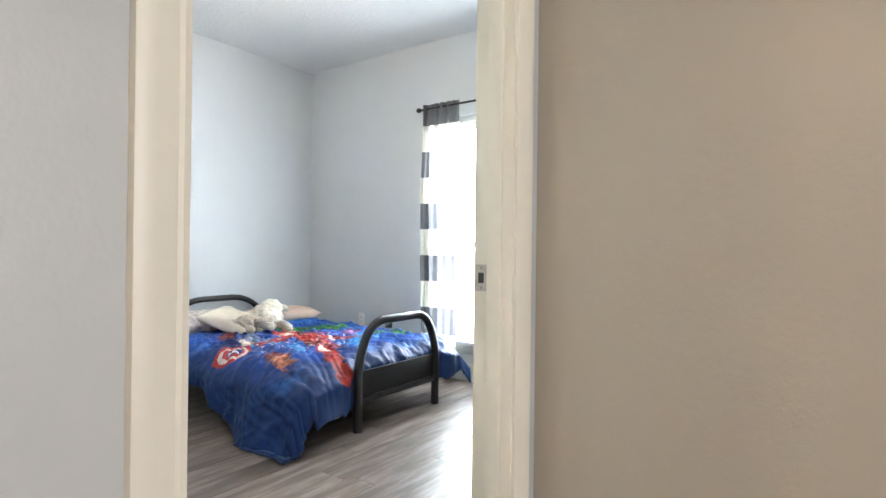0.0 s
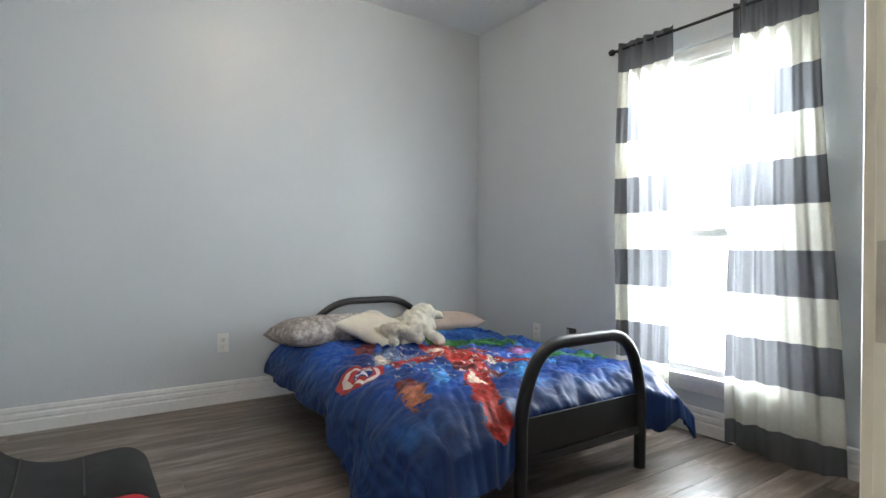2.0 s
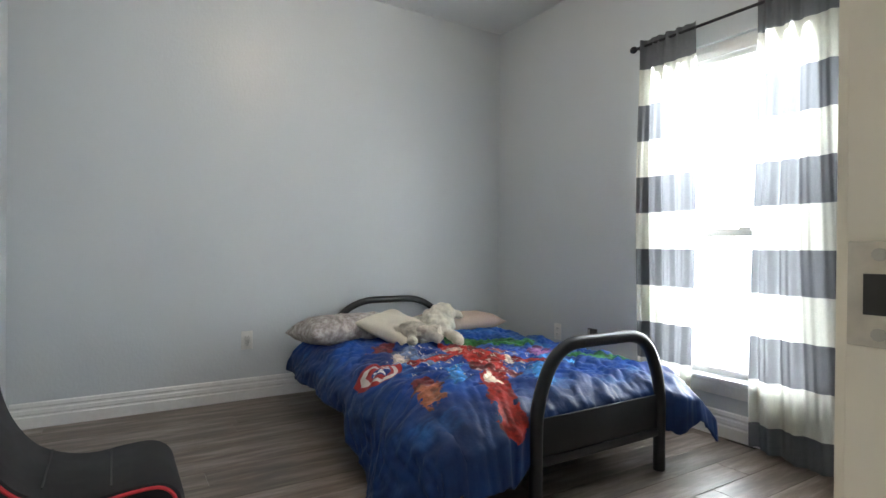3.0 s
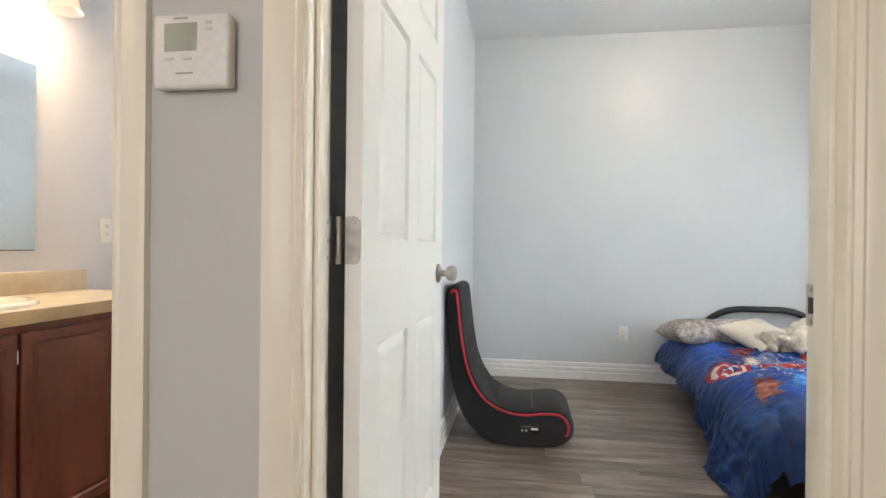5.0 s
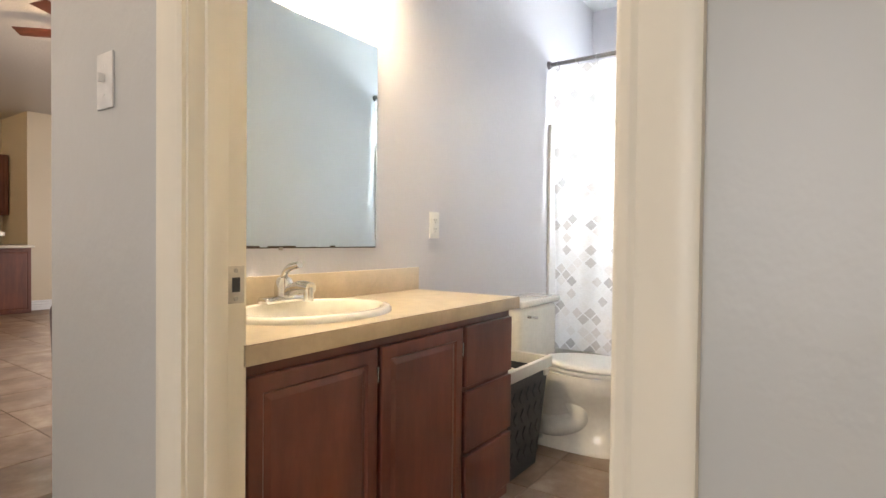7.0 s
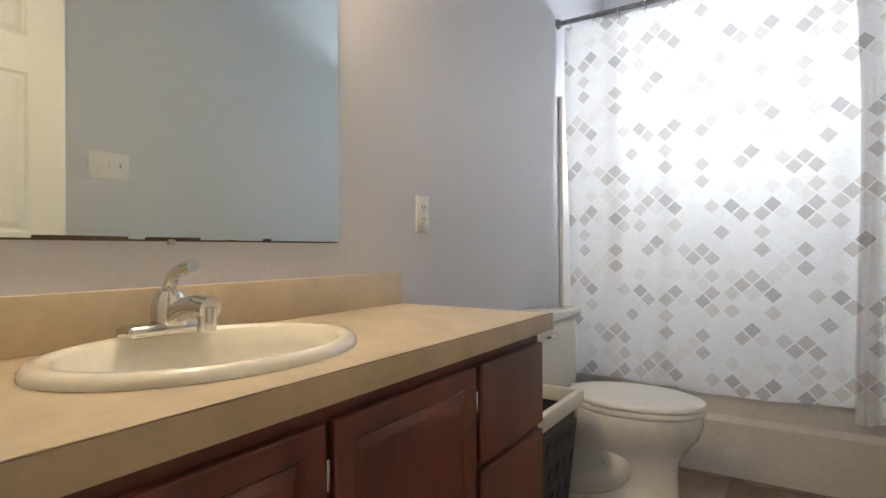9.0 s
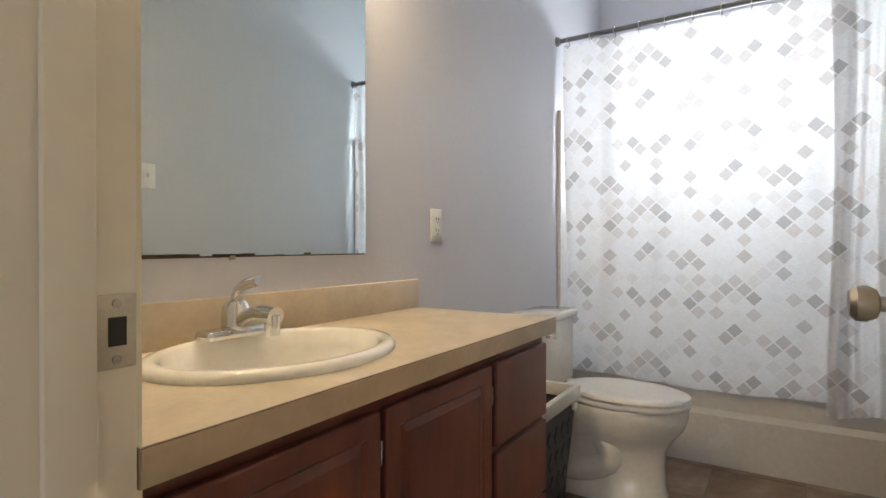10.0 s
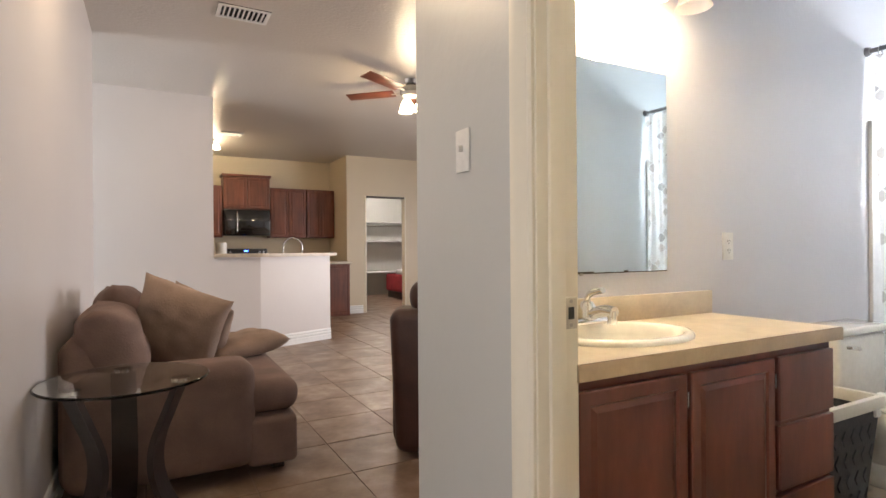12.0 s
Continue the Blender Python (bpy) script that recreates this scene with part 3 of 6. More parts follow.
solid("ceiling_bedroom", B(-3.6, -0.058, 1.05, 4.43, CEIL, CEIL + 0.1), CEILING, "textured pale grey ceiling", "ceiling", kind="structure", smooth=False)
solid("ceiling_bath", B(-3.52, -0.058, -0.53, 1.05, CEIL, CEIL + 0.1), CEILING, "textured pale grey ceiling", "ceiling", kind="structure", smooth=False)
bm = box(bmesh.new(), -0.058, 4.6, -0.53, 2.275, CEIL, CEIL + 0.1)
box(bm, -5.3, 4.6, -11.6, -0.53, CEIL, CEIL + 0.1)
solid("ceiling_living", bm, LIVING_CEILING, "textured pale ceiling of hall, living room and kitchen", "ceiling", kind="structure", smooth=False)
solid("ground", B(-60, 60, -60, 60, -0.35, -0.12), GRASS, "grass and earth around the house", "ground", kind="structure", smooth=False)
solid("backdrop", B(-5.5, 2.5, 6.4, 6.45, -0.12, 4.5), OUTSIDE, "overexposed bright outdoors", "backdrop", kind="structure", smooth=False)
solid("backdrop", B(-5.4, -5.35, -1.2, 1.9, -0.12, 4.5), OUTSIDE, "overexposed bright outdoors", "backdrop", kind="structure", smooth=False)
floor_bedroom = solid("floor_bedroom", B(-3.615, -0.06, 1.05, 4.43, -0.12, -0.006), UNDERLAY, "grey-brown wood-look vinyl plank floor", "floor", kind="structure", smooth=False)
bm = box(bmesh.new(), -3.52, -0.06, -0.589, 1.05, -0.12, -0.004)
box(bm, -0.06, 4.6, -0.589, 2.275, -0.12, -0.004)
box(bm, -5.3, 4.6, -11.6, -0.589, -0.12, -0.004)
floor_tiled = solid("floor_tiled", bm, GROUT, "brown stone-look tile floor with grout lines", "floor", kind="structure", smooth=False)
solid("trim", B(-0.10, -0.03, 1.15, 2.022, -0.004, 0.008, bevel=0.003), NICKEL, "metal threshold strip under the bedroom door", "threshold", kind="structure")

BASE = [(0, 0), (0.018, 0), (0.018, 0.058), (0.010, 0.064), (0.010, 0.070), (0.017, 0.076), (0.016, 0.094), (0.008, 0.101), (0.008, 0.108), (0.013, 0.114), (0.009, 0.130), (0, 0.136)]


def baseboard(x0, y0, x1, y1, nx, ny, label="white-painted wooden baseboard"):
    """Along the line; (nx, ny) points into the room."""
    def put(u, v, a):
        return (x0 + (x1 - x0) * a + nx * u, y0 + (y1 - y0) * a + ny * u, v)
    solid("baseboard", prism(bmesh.new(), BASE, put, 0, 1), WHITE_TRIM, label, "baseboard", kind="structure", smooth=False)


baseboard(-3.5, 1.124, -3.5, 4.299, 1, 0)
baseboard(-3.5, 4.315, -0.115, 4.315, 0, -1)
baseboard(-3.5, 1.108, -0.131, 1.108, 0, 1)
baseboard(-2.25, -8.0, -2.54, -8.0, 0, 1)
baseboard(-2.25, -9.0, -2.25, -8.0, 1, 0)
baseboard(1.12, -3.83, 1.12, -0.35, -1, 0)
baseboard(0.15, -5.25, 4.5, -5.25, 0, 1)
baseboard(0.0, 2.16, 3.2, 2.16, 0, -1)
baseboard(0.0, -0.589, 0.0, -0.075, 1, 0)
baseboard(0.0, 0.845, 0.0, 1.06, 1, 0)
baseboard(-2.0, -0.474, -1.32, -0.474, 0, 1)

CASE = [(0, 0), (0, 0.008), (0.010, 0.012), (0.016, 0.009), (0.022, 0.012), (0.034, 0.013), (0.046, 0.018), (0.066, 0.019), (0.072, 0.016), (0.072, 0)]


def door_frame(y0, y1, top, label):
    """Jambs, stops and fluted casing of an opening in the hall wall between y0 and y1."""
    fr = root("trim", 0, (y0 + y1) / 2, 0, label=label, category="door frame", kind="structure")
    part("jamb", B(-0.115, 0.0, y0 - 0.018, y0, 0, top + 0.018, bevel=0.002), TRIM, fr)
    part("jamb", B(-0.115, 0.0, y1, y1 + 0.018, 0, top + 0.018, bevel=0.002), TRIM, fr)
    part("jamb", B(-0.115, 0.0, y0, y1, top, top + 0.018, bevel=0.002), TRIM, fr)
    part("stop", B(-0.074, -0.03, y0, y0 + 0.011, 0, top, bevel=0.003), TRIM, fr)
    part("stop", B(-0.074, -0.03, y1 - 0.011, y1, 0, top, bevel=0.003), TRIM, fr)
    part("stop", B(-0.074, -0.03, y0 + 0.011, y1 - 0.011, top - 0.011, top, bevel=0.003), TRIM, fr)
    for face, sign in ((0.0, 1), (-0.115, -1)):
        part("casing", prism(bmesh.new(), CASE, lambda u, v, a: (face + sign * v, y0 - 0.006 - u, a), 0, top + 0.006), TRIM, fr)
        part("casing", prism(bmesh.new(), CASE, lambda u, v, a: (face + sign * v, y1 + 0.006 + u, a), 0, top + 0.006), TRIM, fr)
        part("casing", prism(bmesh.new(), CASE, lambda u, v, a: (face + sign * v, a, top + 0.006 + u), y0 - 0.078, y1 + 0.078), TRIM, fr)
    return fr


bath_frame = door_frame(0.012, 0.765, 2.045, "cream-painted wooden door frame with fluted casing")
bed_frame = door_frame(1.15, 2.022, 2.045, "cream-painted wooden door frame with fluted casing")


def strike(frame_ob, yj, ny, z):
    """Strike plate on the jamb at y = yj; ny points into the opening."""
    bm = box(bmesh.new(), -0.113, -0.074, yj, yj + ny * 0.003, z - 0.036, z + 0.036, bevel=0.0012)
    p = part("strike_plate", bm, STRIKE, frame_ob, "worn metal strike plate")
    part("latch_hole", B(-0.103, -0.086, yj + ny * 0.0032, yj + ny * 0.004, z - 0.014, z + 0.014), SLOT, p)
    for dz in (-0.027, 0.027):
        part("screw", cyl(bmesh.new(), (-0.094, yj + ny * 0.002, z + dz), (-0.094, yj + ny * 0.0045, z + dz), 0.0045, seg=10), NICKEL, p)


strike(bath_frame, 0.012, 1, 0.955)
strike(bed_frame, 2.022, -1, 0.95)


def leaf_outline(u0, u1, z, half=0.048, rad=0.014):
    """A hinge leaf: straight at u0 by the knuckles, rounded corners at u1."""
    sg = 1 if u1 > u0 else -1
    out = [(u0, z - half)]
    for zc, a0 in ((z - half + rad, -90), (z + half - rad, 0)):
        out += [(u1 - sg * rad + sg * rad * math.cos(radians(a0 + k * 18)), zc + rad * math.sin(radians(a0 + k * 18))) for k in range(6)]
    return out + [(u0, z + half)]


def door_leaf(name, px, py, turn, length, flip, label, kz):
    """A six-panel leaf on its pivot. Local x runs from hinge to latch, y over the thickness from 0 to flip * 35 mm."""
    r = root(name, px, py, 0, turn, label, "door", kind="structure")
    t, H = 0.035 * flip, 2.03
    xs = [0.004, 0.115, length / 2 - 0.05, length / 2 + 0.05, length - 0.115, length - 0.004]
    zs = [0.012, 0.24, 0.83, 1.06, 1.60, 1.72, 1.92, H]
    bm = bmesh.new()
    grids, panels = [], []
    for yy in (0.0, t):
        g = [[bm.verts.new((x, yy, z)) for z in zs] for x in xs]
        grids.append(g)
        for i in range(5):
            for j in range(7):
                f = bm.faces.new((g[i][j], g[i + 1][j], g[i + 1][j + 1], g[i][j + 1]))
                if i in (1, 3) and j in (1, 3, 5):
                    panels.append(f)
    a, b = grids
    n, k = len(xs) - 1, len(zs) - 1
    for i in range(n):
        bm.faces.new((a[i][0], a[i + 1][0], b[i + 1][0], b[i][0]))
        bm.faces.new((a[i][k], a[i + 1][k], b[i + 1][k], b[i][k]))
    for j in range(k):
        bm.faces.new((a[0][j], a[0][j + 1], b[0][j + 1], b[0][j]))
        bm.faces.new((a[n][j], a[n][j + 1], b[n][j + 1], b[n][j]))
    bmesh.ops.recalc_face_normals(bm, faces=bm.faces)
    bmesh.ops.inset_individual(bm, faces=panels, thickness=0.012, depth=-0.009)
    bmesh.ops.inset_individual(bm, faces=panels, thickness=0.008, depth=0.0)
    bmesh.ops.inset_individual(bm, faces=panels, thickness=0.026, depth=0.007)
    leaf = part("leaf", bm, DOOR_PAINT, r, local=True, smooth=False)
    for z in (0.25, 1.055, 1.85):
        h = part("hinge", prism(bmesh.new(), leaf_outline(0.001 * flip, 0.033 * flip, z), lambda u, v, a: (a, u, v), 0.001, 0.0035), HINGE, r, "worn metal hinge", local=True, smooth=False)
        for dz, dy in ((-0.036, 0.022), (0.0, 0.012), (0.036, 0.022)):
            part("screw", cyl(bmesh.new(), (-0.0008, dy * flip, z + dz), (0.002, dy * flip, z + dz), 0.0048, seg=12), NICKEL, h, local=True)
        for q in range(5):
            cyl(bm2 := bmesh.new(), (-0.004, -0.011 * flip, z - 0.048 + q * 0.0193), (-0.004, -0.011 * flip, z - 0.048 + q * 0.0193 + 0.0183), 0.0065, seg=12)
            part("knuckle", bm2, NICKEL, h, local=True)
    for face, sign in ((0.0, -flip), (t, flip)):
        x, z = length - 0.078, kz
        k = part("knob", lathe_y(x, face, z, sign, [(0.0, 0.0), (0.011, 0.012), (0.011, 0.03), (0.021, 0.034), (0.026, 0.045), (0.026, 0.058), (0.018, 0.066), (0.0, 0.067)]), NICKEL, r, "satin metal door knob", local=True)
        part("rose", lathe_y(x, face, z, sign, [(0.0, 0.0), (0.032, 0.0), (0.031, 0.007), (0.022, 0.012), (0.0, 0.012)]), NICKEL, k, local=True)
    part("latch_plate", box(bmesh.new(), length - 0.0045, length - 0.002, 0.004 * flip, 0.031 * flip, kz - 0.03, kz + 0.03, bevel=0.001), NICKEL, r, local=True)
    return r


def lathe_y(x, y, z, sign, profile, seg=24):
    """Profile of (radius, reach), turned about an axis along y."""
    bm = bmesh.new()
    rings = [[bm.verts.new((x + rr * math.cos(k * 2 * math.pi / seg), y + sign * d, z + rr * math.sin(k * 2 * math.pi / seg))) for k in range(seg)] for rr, d in profile]
    for p, q in zip(rings, rings[1:]):
        for k in range(seg):
            bm.faces.new((p[k], p[(k + 1) % seg], q[(k + 1) % seg], q[k]))
    bmesh.ops.remove_doubles(bm, verts=bm.verts, dist=1e-5)
    return bm


door_leaf("door_1", -0.128, 1.176, 177.8, 0.845, -1, "white six-panel bedroom door, open against the wall", 0.955)
door_leaf("door_2", -0.132, 0.758, 181.4, 0.745, 1, "white six-panel bathroom door, standing open", 0.955)
# hinge leaf on the bathroom jamb
for fr, yj, ny in ((bath_frame, 0.765, -1), (bed_frame, 1.15, 1)):
    for z in (0.25, 1.055, 1.85):
        h = part("hinge_leaf", box(bmesh.new(), -0.113, -0.078, yj, yj + ny * 0.0025, z - 0.048, z + 0.048, bevel=0.001), PAINTED_HINGE, fr, "white-painted hinge leaf with three screws")
        for dz, dx in ((-0.035, -0.09), (0, -0.1), (0.035, -0.09)):
            part("screw", cyl(bmesh.new(), (dx, yj, z + dz), (dx, yj + ny * 0.004, z + dz), 0.005, seg=10), NICKEL, h)

# ---- windows ----


def window_unit(name, make, w0, w1, z0, z1, mid, label):
    """make(u, v, z) puts u along the wall, v out of the room from its inner face."""
    x, y, z = make((w0 + w1) / 2, 0, z0)
    r = root(name, x, y, z, label=label, category="window", kind="structure")

    def bar(nm, u0, u1, v0, v1, a, b, mt=WHITE_TRIM, bev=0.004, parent=None):
        p, q = make(u0, v0, a), make(u1, v1, b)
        xs, ys, zs = [sorted(t) for t in zip(p, q)]
        return part(nm, B(xs[0], xs[1], ys[0], ys[1], zs[0], zs[1], bevel=bev), mt, parent or r)

    f = 0.045
    bar("window_frame", w0, w0 + f, 0.03, 0.09, z0, z1)
    bar("window_frame", w1 - f, w1, 0.03, 0.09, z0, z1)
    bar("window_frame", w0 + f, w1 - f, 0.03, 0.09, z1 - f, z1)
    bar("window_frame", w0 + f, w1 - f, 0.03, 0.09, z0, z0 + f)
    bar("meeting_rail", w0 + f, w1 - f, 0.035, 0.085, mid - 0.02, mid + 0.02)
    for a, b in ((z0 + f, mid - 0.02), (mid + 0.02, z1 - f)):
        pane = bar("pane", w0 + f, w1 - f, 0.058, 0.062, a, b, WINDOW_GLASS, 0)
        pane.visible_shadow = False
    return r, bar


win, wbar = window_unit("window_1", lambda u, v, z: (u, 4.315 + v, z), -1.97, -1.12, 0.30, 2.095, 1.07, "tall white sash window with bright daylight behind")
wbar("window_sill", -2.03, -1.06, -0.055, 0.03, 0.285, 0.312)
wbar("apron", -2.01, -1.08, -0.018, 0.0, 0.215, 0.285)
wbar("latch", -1.50, -1.44, 0.02, 0.035, 1.075, 1.10, WHITE_TRIM, 0.003)
window_unit("window_2", lambda u, v, z: (-3.405 - v, u, z), -0.1, 0.75, 1.36, 2.1, 1.73, "white bathroom window above the tub")
# out of view; added as the opening for the west fill lamp
window_unit("window_3", lambda u, v, z: (-5.2 - v, u, z), -4.7, -2.1, 0.1, 2.2, 1.2, "wide living room window, unseen and added to let in fill light")
window_unit("window_4", lambda u, v, z: (4.5 + v, u, z), -5.2, -4.1, 0.4, 2.3, 1.3, "window of the dining nook")
# unseen opening added around the hall's east fill lamp
window_unit("window_5", lambda u, v, z: (3.2 + v, u, z), 0.2, 1.6, 0.5, 2.1, 1.3, "unseen window east of the hall, added for its fill light")


def blind():
    r = root("window_blind", -1.53, 4.34, 2.02, label="raised white blind bunched under the window head", category="blind")
    part("headrail", B(-1.92, -1.17, 4.32, 4.344, 2.012, 2.05, bevel=0.004), WHITE_TRIM, r)
    for i in range(4):
        part("slat", B(-1.92, -1.17, 4.32, 4.342, 1.981 + i * 0.007, 1.985 + i * 0.007, bevel=0.001), WHITE_TRIM, r)


blind()


# ---- bedroom ----
def drape(name, plan, z0, z1, material, label, folds, depth, seed, along="x", nu=120, nv=70, flare=0.12, group=""):
    """A hanging cloth with vertical folds. plan = (a0, a1, at): extent along the wall and the plane it hangs in."""
    a0, a1, at = plan
    rnd = random.Random(seed)
    ph = [rnd.uniform(0, 6.28) for _ in range(5)]
    bm = bmesh.new()
    rows = []
    for j in range(nv + 1):
        v = j / nv
        z = z1 + (z0 - z1) * v
        row = []
        for i in range(nu + 1):
            u = i / nu
            s = u * folds * 2 * math.pi
            amp = depth * (0.55 + 0.45 * min(1, v * 3)) * (0.8 + 0.35 * math.sin(u * 5 + ph[0]))
            off = amp * (math.sin(s + ph[1] + 0.5 * math.sin(v * 2.2 + ph[2])) * 0.7 + 0.3 * math.sin(2.1 * s + ph[3] + v))
            gather = 0.35 * depth * math.sin(u * folds * 9 + ph[4]) * max(0, 1 - v * 9)
            spread = u * flare * (a1 - a0) * v
            a = a0 + (a1 - a0) * u + spread + 0.012 * math.sin(v * 5 + u * 3 + ph[2])
            d = at + off + gather
            zz = z + 0.012 * math.sin(u * 6 + ph[0]) * v
            row.append(bm.verts.new((a, d, zz) if along == "x" else (d, a, zz)))
        rows.append(row)
    for r0, r1 in zip(rows, rows[1:]):
        for i in range(nu):
            bm.faces.new((r0[i], r0[i + 1], r1[i + 1], r1[i]))
    return solid(name, bm, material, label, "curtain", group, angle=180)


drape("window_curtain", (-2.03, -1.66, 4.225), 0.03, 2.20, STRIPED, "sheer curtain panel with broad grey and white stripes", 4.2, 0.028, 3, flare=-0.04, group="striped curtains at the window")
drape("window_curtain", (-1.365, -0.98, 4.225), 0.012, 2.20, STRIPED, "sheer striped curtain panel reaching the floor", 4.6, 0.030, 8, flare=0.30, group="striped curtains at the window")


def curtain_rod():
    r = root("curtain_rod", -1.53, 4.225, 2.168, label="thin dark metal curtain rod with ball finials", category="curtain rod")
    part("rod", cyl(bmesh.new(), (-2.06, 4.225, 2.168), (-0.93, 4.225, 2.168), 0.008), DARK_ROD, r)
    for x in (-2.08, -0.915):
        part("finial", ball(bmesh.new(), (x, 4.225, 2.168), (0.024, 0.02, 0.02)), DARK_ROD, r)
    for x in (-2.045, -0.945):
        part("bracket", cyl(bmesh.new(), (x, 4.315, 2.163), (x, 4.225, 2.163), 0.006, seg=10), DARK_ROD, r)


curtain_rod()


def bed():
    r = root("metal_bed", -2.45, 3.29, 0, label="black tubular metal bed frame with arched ends", category="bed")
    fx, hx = -1.46, -3.44
    part("foot_arch", tube(bmesh.new(), rounded([(fx, 2.932, 0), (fx, 2.932, 0.40), (fx, 3.04, 0.61), (fx, 3.55, 0.61), (fx, 3.655, 0.40), (fx, 3.655, 0)], 0.17, 8), 0.026, 16), BLACK_METAL, r)
    part("head_arch", tube(bmesh.new(), rounded([(hx, 2.80, 0), (hx, 2.80, 0.40), (hx, 3.02, 0.60), (hx, 3.56, 0.60), (hx, 3.78, 0.40), (hx, 3.78, 0)], 0.2, 8), 0.024, 16), BLACK_METAL, r)
    part("foot_rail", box(bmesh.new(), fx - 0.012, fx + 0.012, 2.95, 3.637, 0.155, 0.19, bevel=0.004), BLACK_METAL, r)
    part("foot_panel", box(bmesh.new(), fx - 0.008, fx + 0.004, 2.95, 3.637, 0.19, 0.335, bevel=0.003), BLACK_METAL, r)
    for y in (2.72, 3.86):
        part("side_rail", box(bmesh.new(), hx, fx - 0.02, y - 0.015, y + 0.015, 0.17, 0.215, bevel=0.004), BLACK_METAL, r)
    for x in (-3.2, -2.7, -2.2, -1.7):
        part("slat", box(bmesh.new(), x - 0.02, x + 0.02, 2.735, 3.845, 0.195, 0.212, bevel=0.003), BLACK_METAL, r)
    for y in (2.72, 3.86):
        part("leg", cyl(bmesh.new(), (-2.45, y, 0), (-2.45, y, 0.17), 0.018, seg=12), BLACK_METAL, r)
    solid("mattress", B(-3.40, -1.505, 2.63, 3.93, 0.215, 0.35, bevel=0.045, seg=4), MATTRESS_CLOTH, "thin mattress under the comforter", "mattress")


bed()


def comforter():
    """Quilted cover lying over the mattress, hanging deep at the near foot corner."""
    bm = bmesh.new()
    nu, nv = 230, 210
    uv = bm.loops.layers.uv.new("cloth")
    place = {}
    rows = []
    for i in range(nu + 1):
        u = i / nu
        run = (1.72 + 0.17) * u
        over = max(0.0, run - 1.72)
        u = min(1.0, run / 1.72)
        x = -3.22 + 1.72 * u
        row = []
        south = min(0.42, 0.13 + 0.05 * u + 0.24 * max(0, (u - 0.52) / 0.32) ** 1.3)
        north = 0.065 + 0.01 * max(0, (u - 0.55) / 0.45)
        width = 3.955 - 2.59
        total = south + width + north
        for j in range(nv + 1):
            s = total * j / nv
            w = noise.noise(Vector((x * 3.2, s * 3.2, 2.0))) + 0.5 * noise.noise(Vector((x * 8, s * 6.5, 5.0)))
            r1 = max(0.0, 1 - abs(noise.noise(Vector((x * 6.0 + s * 3.0, s * 4.0 - x * 2.0, 31.0)))) * 4.5)
            r2 = max(0.0, 1 - abs(noise.noise(Vector((x * 15.0 - s * 6.0, s * 9.0 + x * 5.0, 47.0)))) * 3.5)
            r3 = max(0.0, 1 - abs(noise.noise(Vector((x * 5.0, s * 19.0 + x * 9.0, 63.0)))) * 3.0)
            wr = 0.013 * r1 + 0.008 * r2 + 0.009 * r3
            fold = math.sin(11 * x + 7 * s + 2.5 * noise.noise(Vector((x * 2, s * 2, 9))))
            if s < south:
                d = south - s
                y = 2.575 - 0.05 * math.sin(min(1, d / 0.1) * 1.57) - 0.12 * d - (0.22 * d * max(0, (u - 0.6) / 0.4))
                z = 0.347 - d * 0.94
                y += 0.02 * math.sin(16 * x + 1.3) * min(1, d * 5) + 0.012 * w - 0.8 * wr
            elif s < south + width:
                y = 2.575 + (s - south) * 1.005
                e = min(s - south, south + width - s)
                crease = 1 - abs(noise.noise(Vector((x * 5.5 + s * 2, s * 4.5 - x, 1.5)))) * 4
                z = 0.396 + 0.014 * w + 0.006 * fold + 0.008 * max(0, crease) + wr - 0.05 * math.exp(-e / 0.07)
            else:
                d = s - south - width
                y = 3.955 + 0.05 * math.sin(min(1, d / 0.1) * 1.57) + 0.25 * d
                z = 0.347 - d * 0.95
                y += 0.015 * math.sin(15 * x) * min(1, d * 5)
            xx = x + 0.01 * w
            if u > 0.9:
                q = (u - 0.9) / 0.1
                edge = min(1, max(0, (2.93 - y) / 0.12)) + min(1, max(0, (y - 3.66) / 0.12))
                z -= q * q * (0.07 + 0.04 * edge) if s >= south else q * q * 0.02
                xx += q * 0.06 * edge
            if over:
                out = min(1, max(0, (2.80 - y) / 0.15)) + min(1, max(0, (y - 3.76) / 0.12))
                south_out = min(1, max(0, (2.80 - y) / 0.15))
                xx += 0.002 + over * (0.02 + 0.20 * south_out + 0.06 * (out - south_out)) + 0.6 * wr
                z -= over * (1.0 - 0.15 * south_out - 0.45 * (out - south_out))
                y += 0.010 * math.sin(y * 26) * over / 0.17
            vert = bm.verts.new((xx, y, max(z, 0.012 + 0.004 * w)))
            place[vert] = (-3.22 + run, 2.575 + s - south)
            row.append(vert)
        rows.append(row)
    for a, b in zip(rows, rows[1:]):
        for j in range(nv):
            f = bm.faces.new((a[j], a[j + 1], b[j + 1], b[j]))
            for lp in f.loops:
                lp[uv].uv = place[lp.vert]
    hem = [rows[i][0].co.copy() for i in range(0, nu + 1, 3)]
    ob = solid("comforter", bm, COMFORTER, "rumpled royal blue comforter with bright print, hanging to the floor", "comforter", angle=180)
    mod = ob.modifiers.new("thickness", "SOLIDIFY")
    mod.thickness, mod.offset = 0.014, 1.0
    part("hem", tube(bmesh.new(), hem, 0.008, 8), HEM_NAVY, ob, "stitched navy hem", local=True)


comforter()


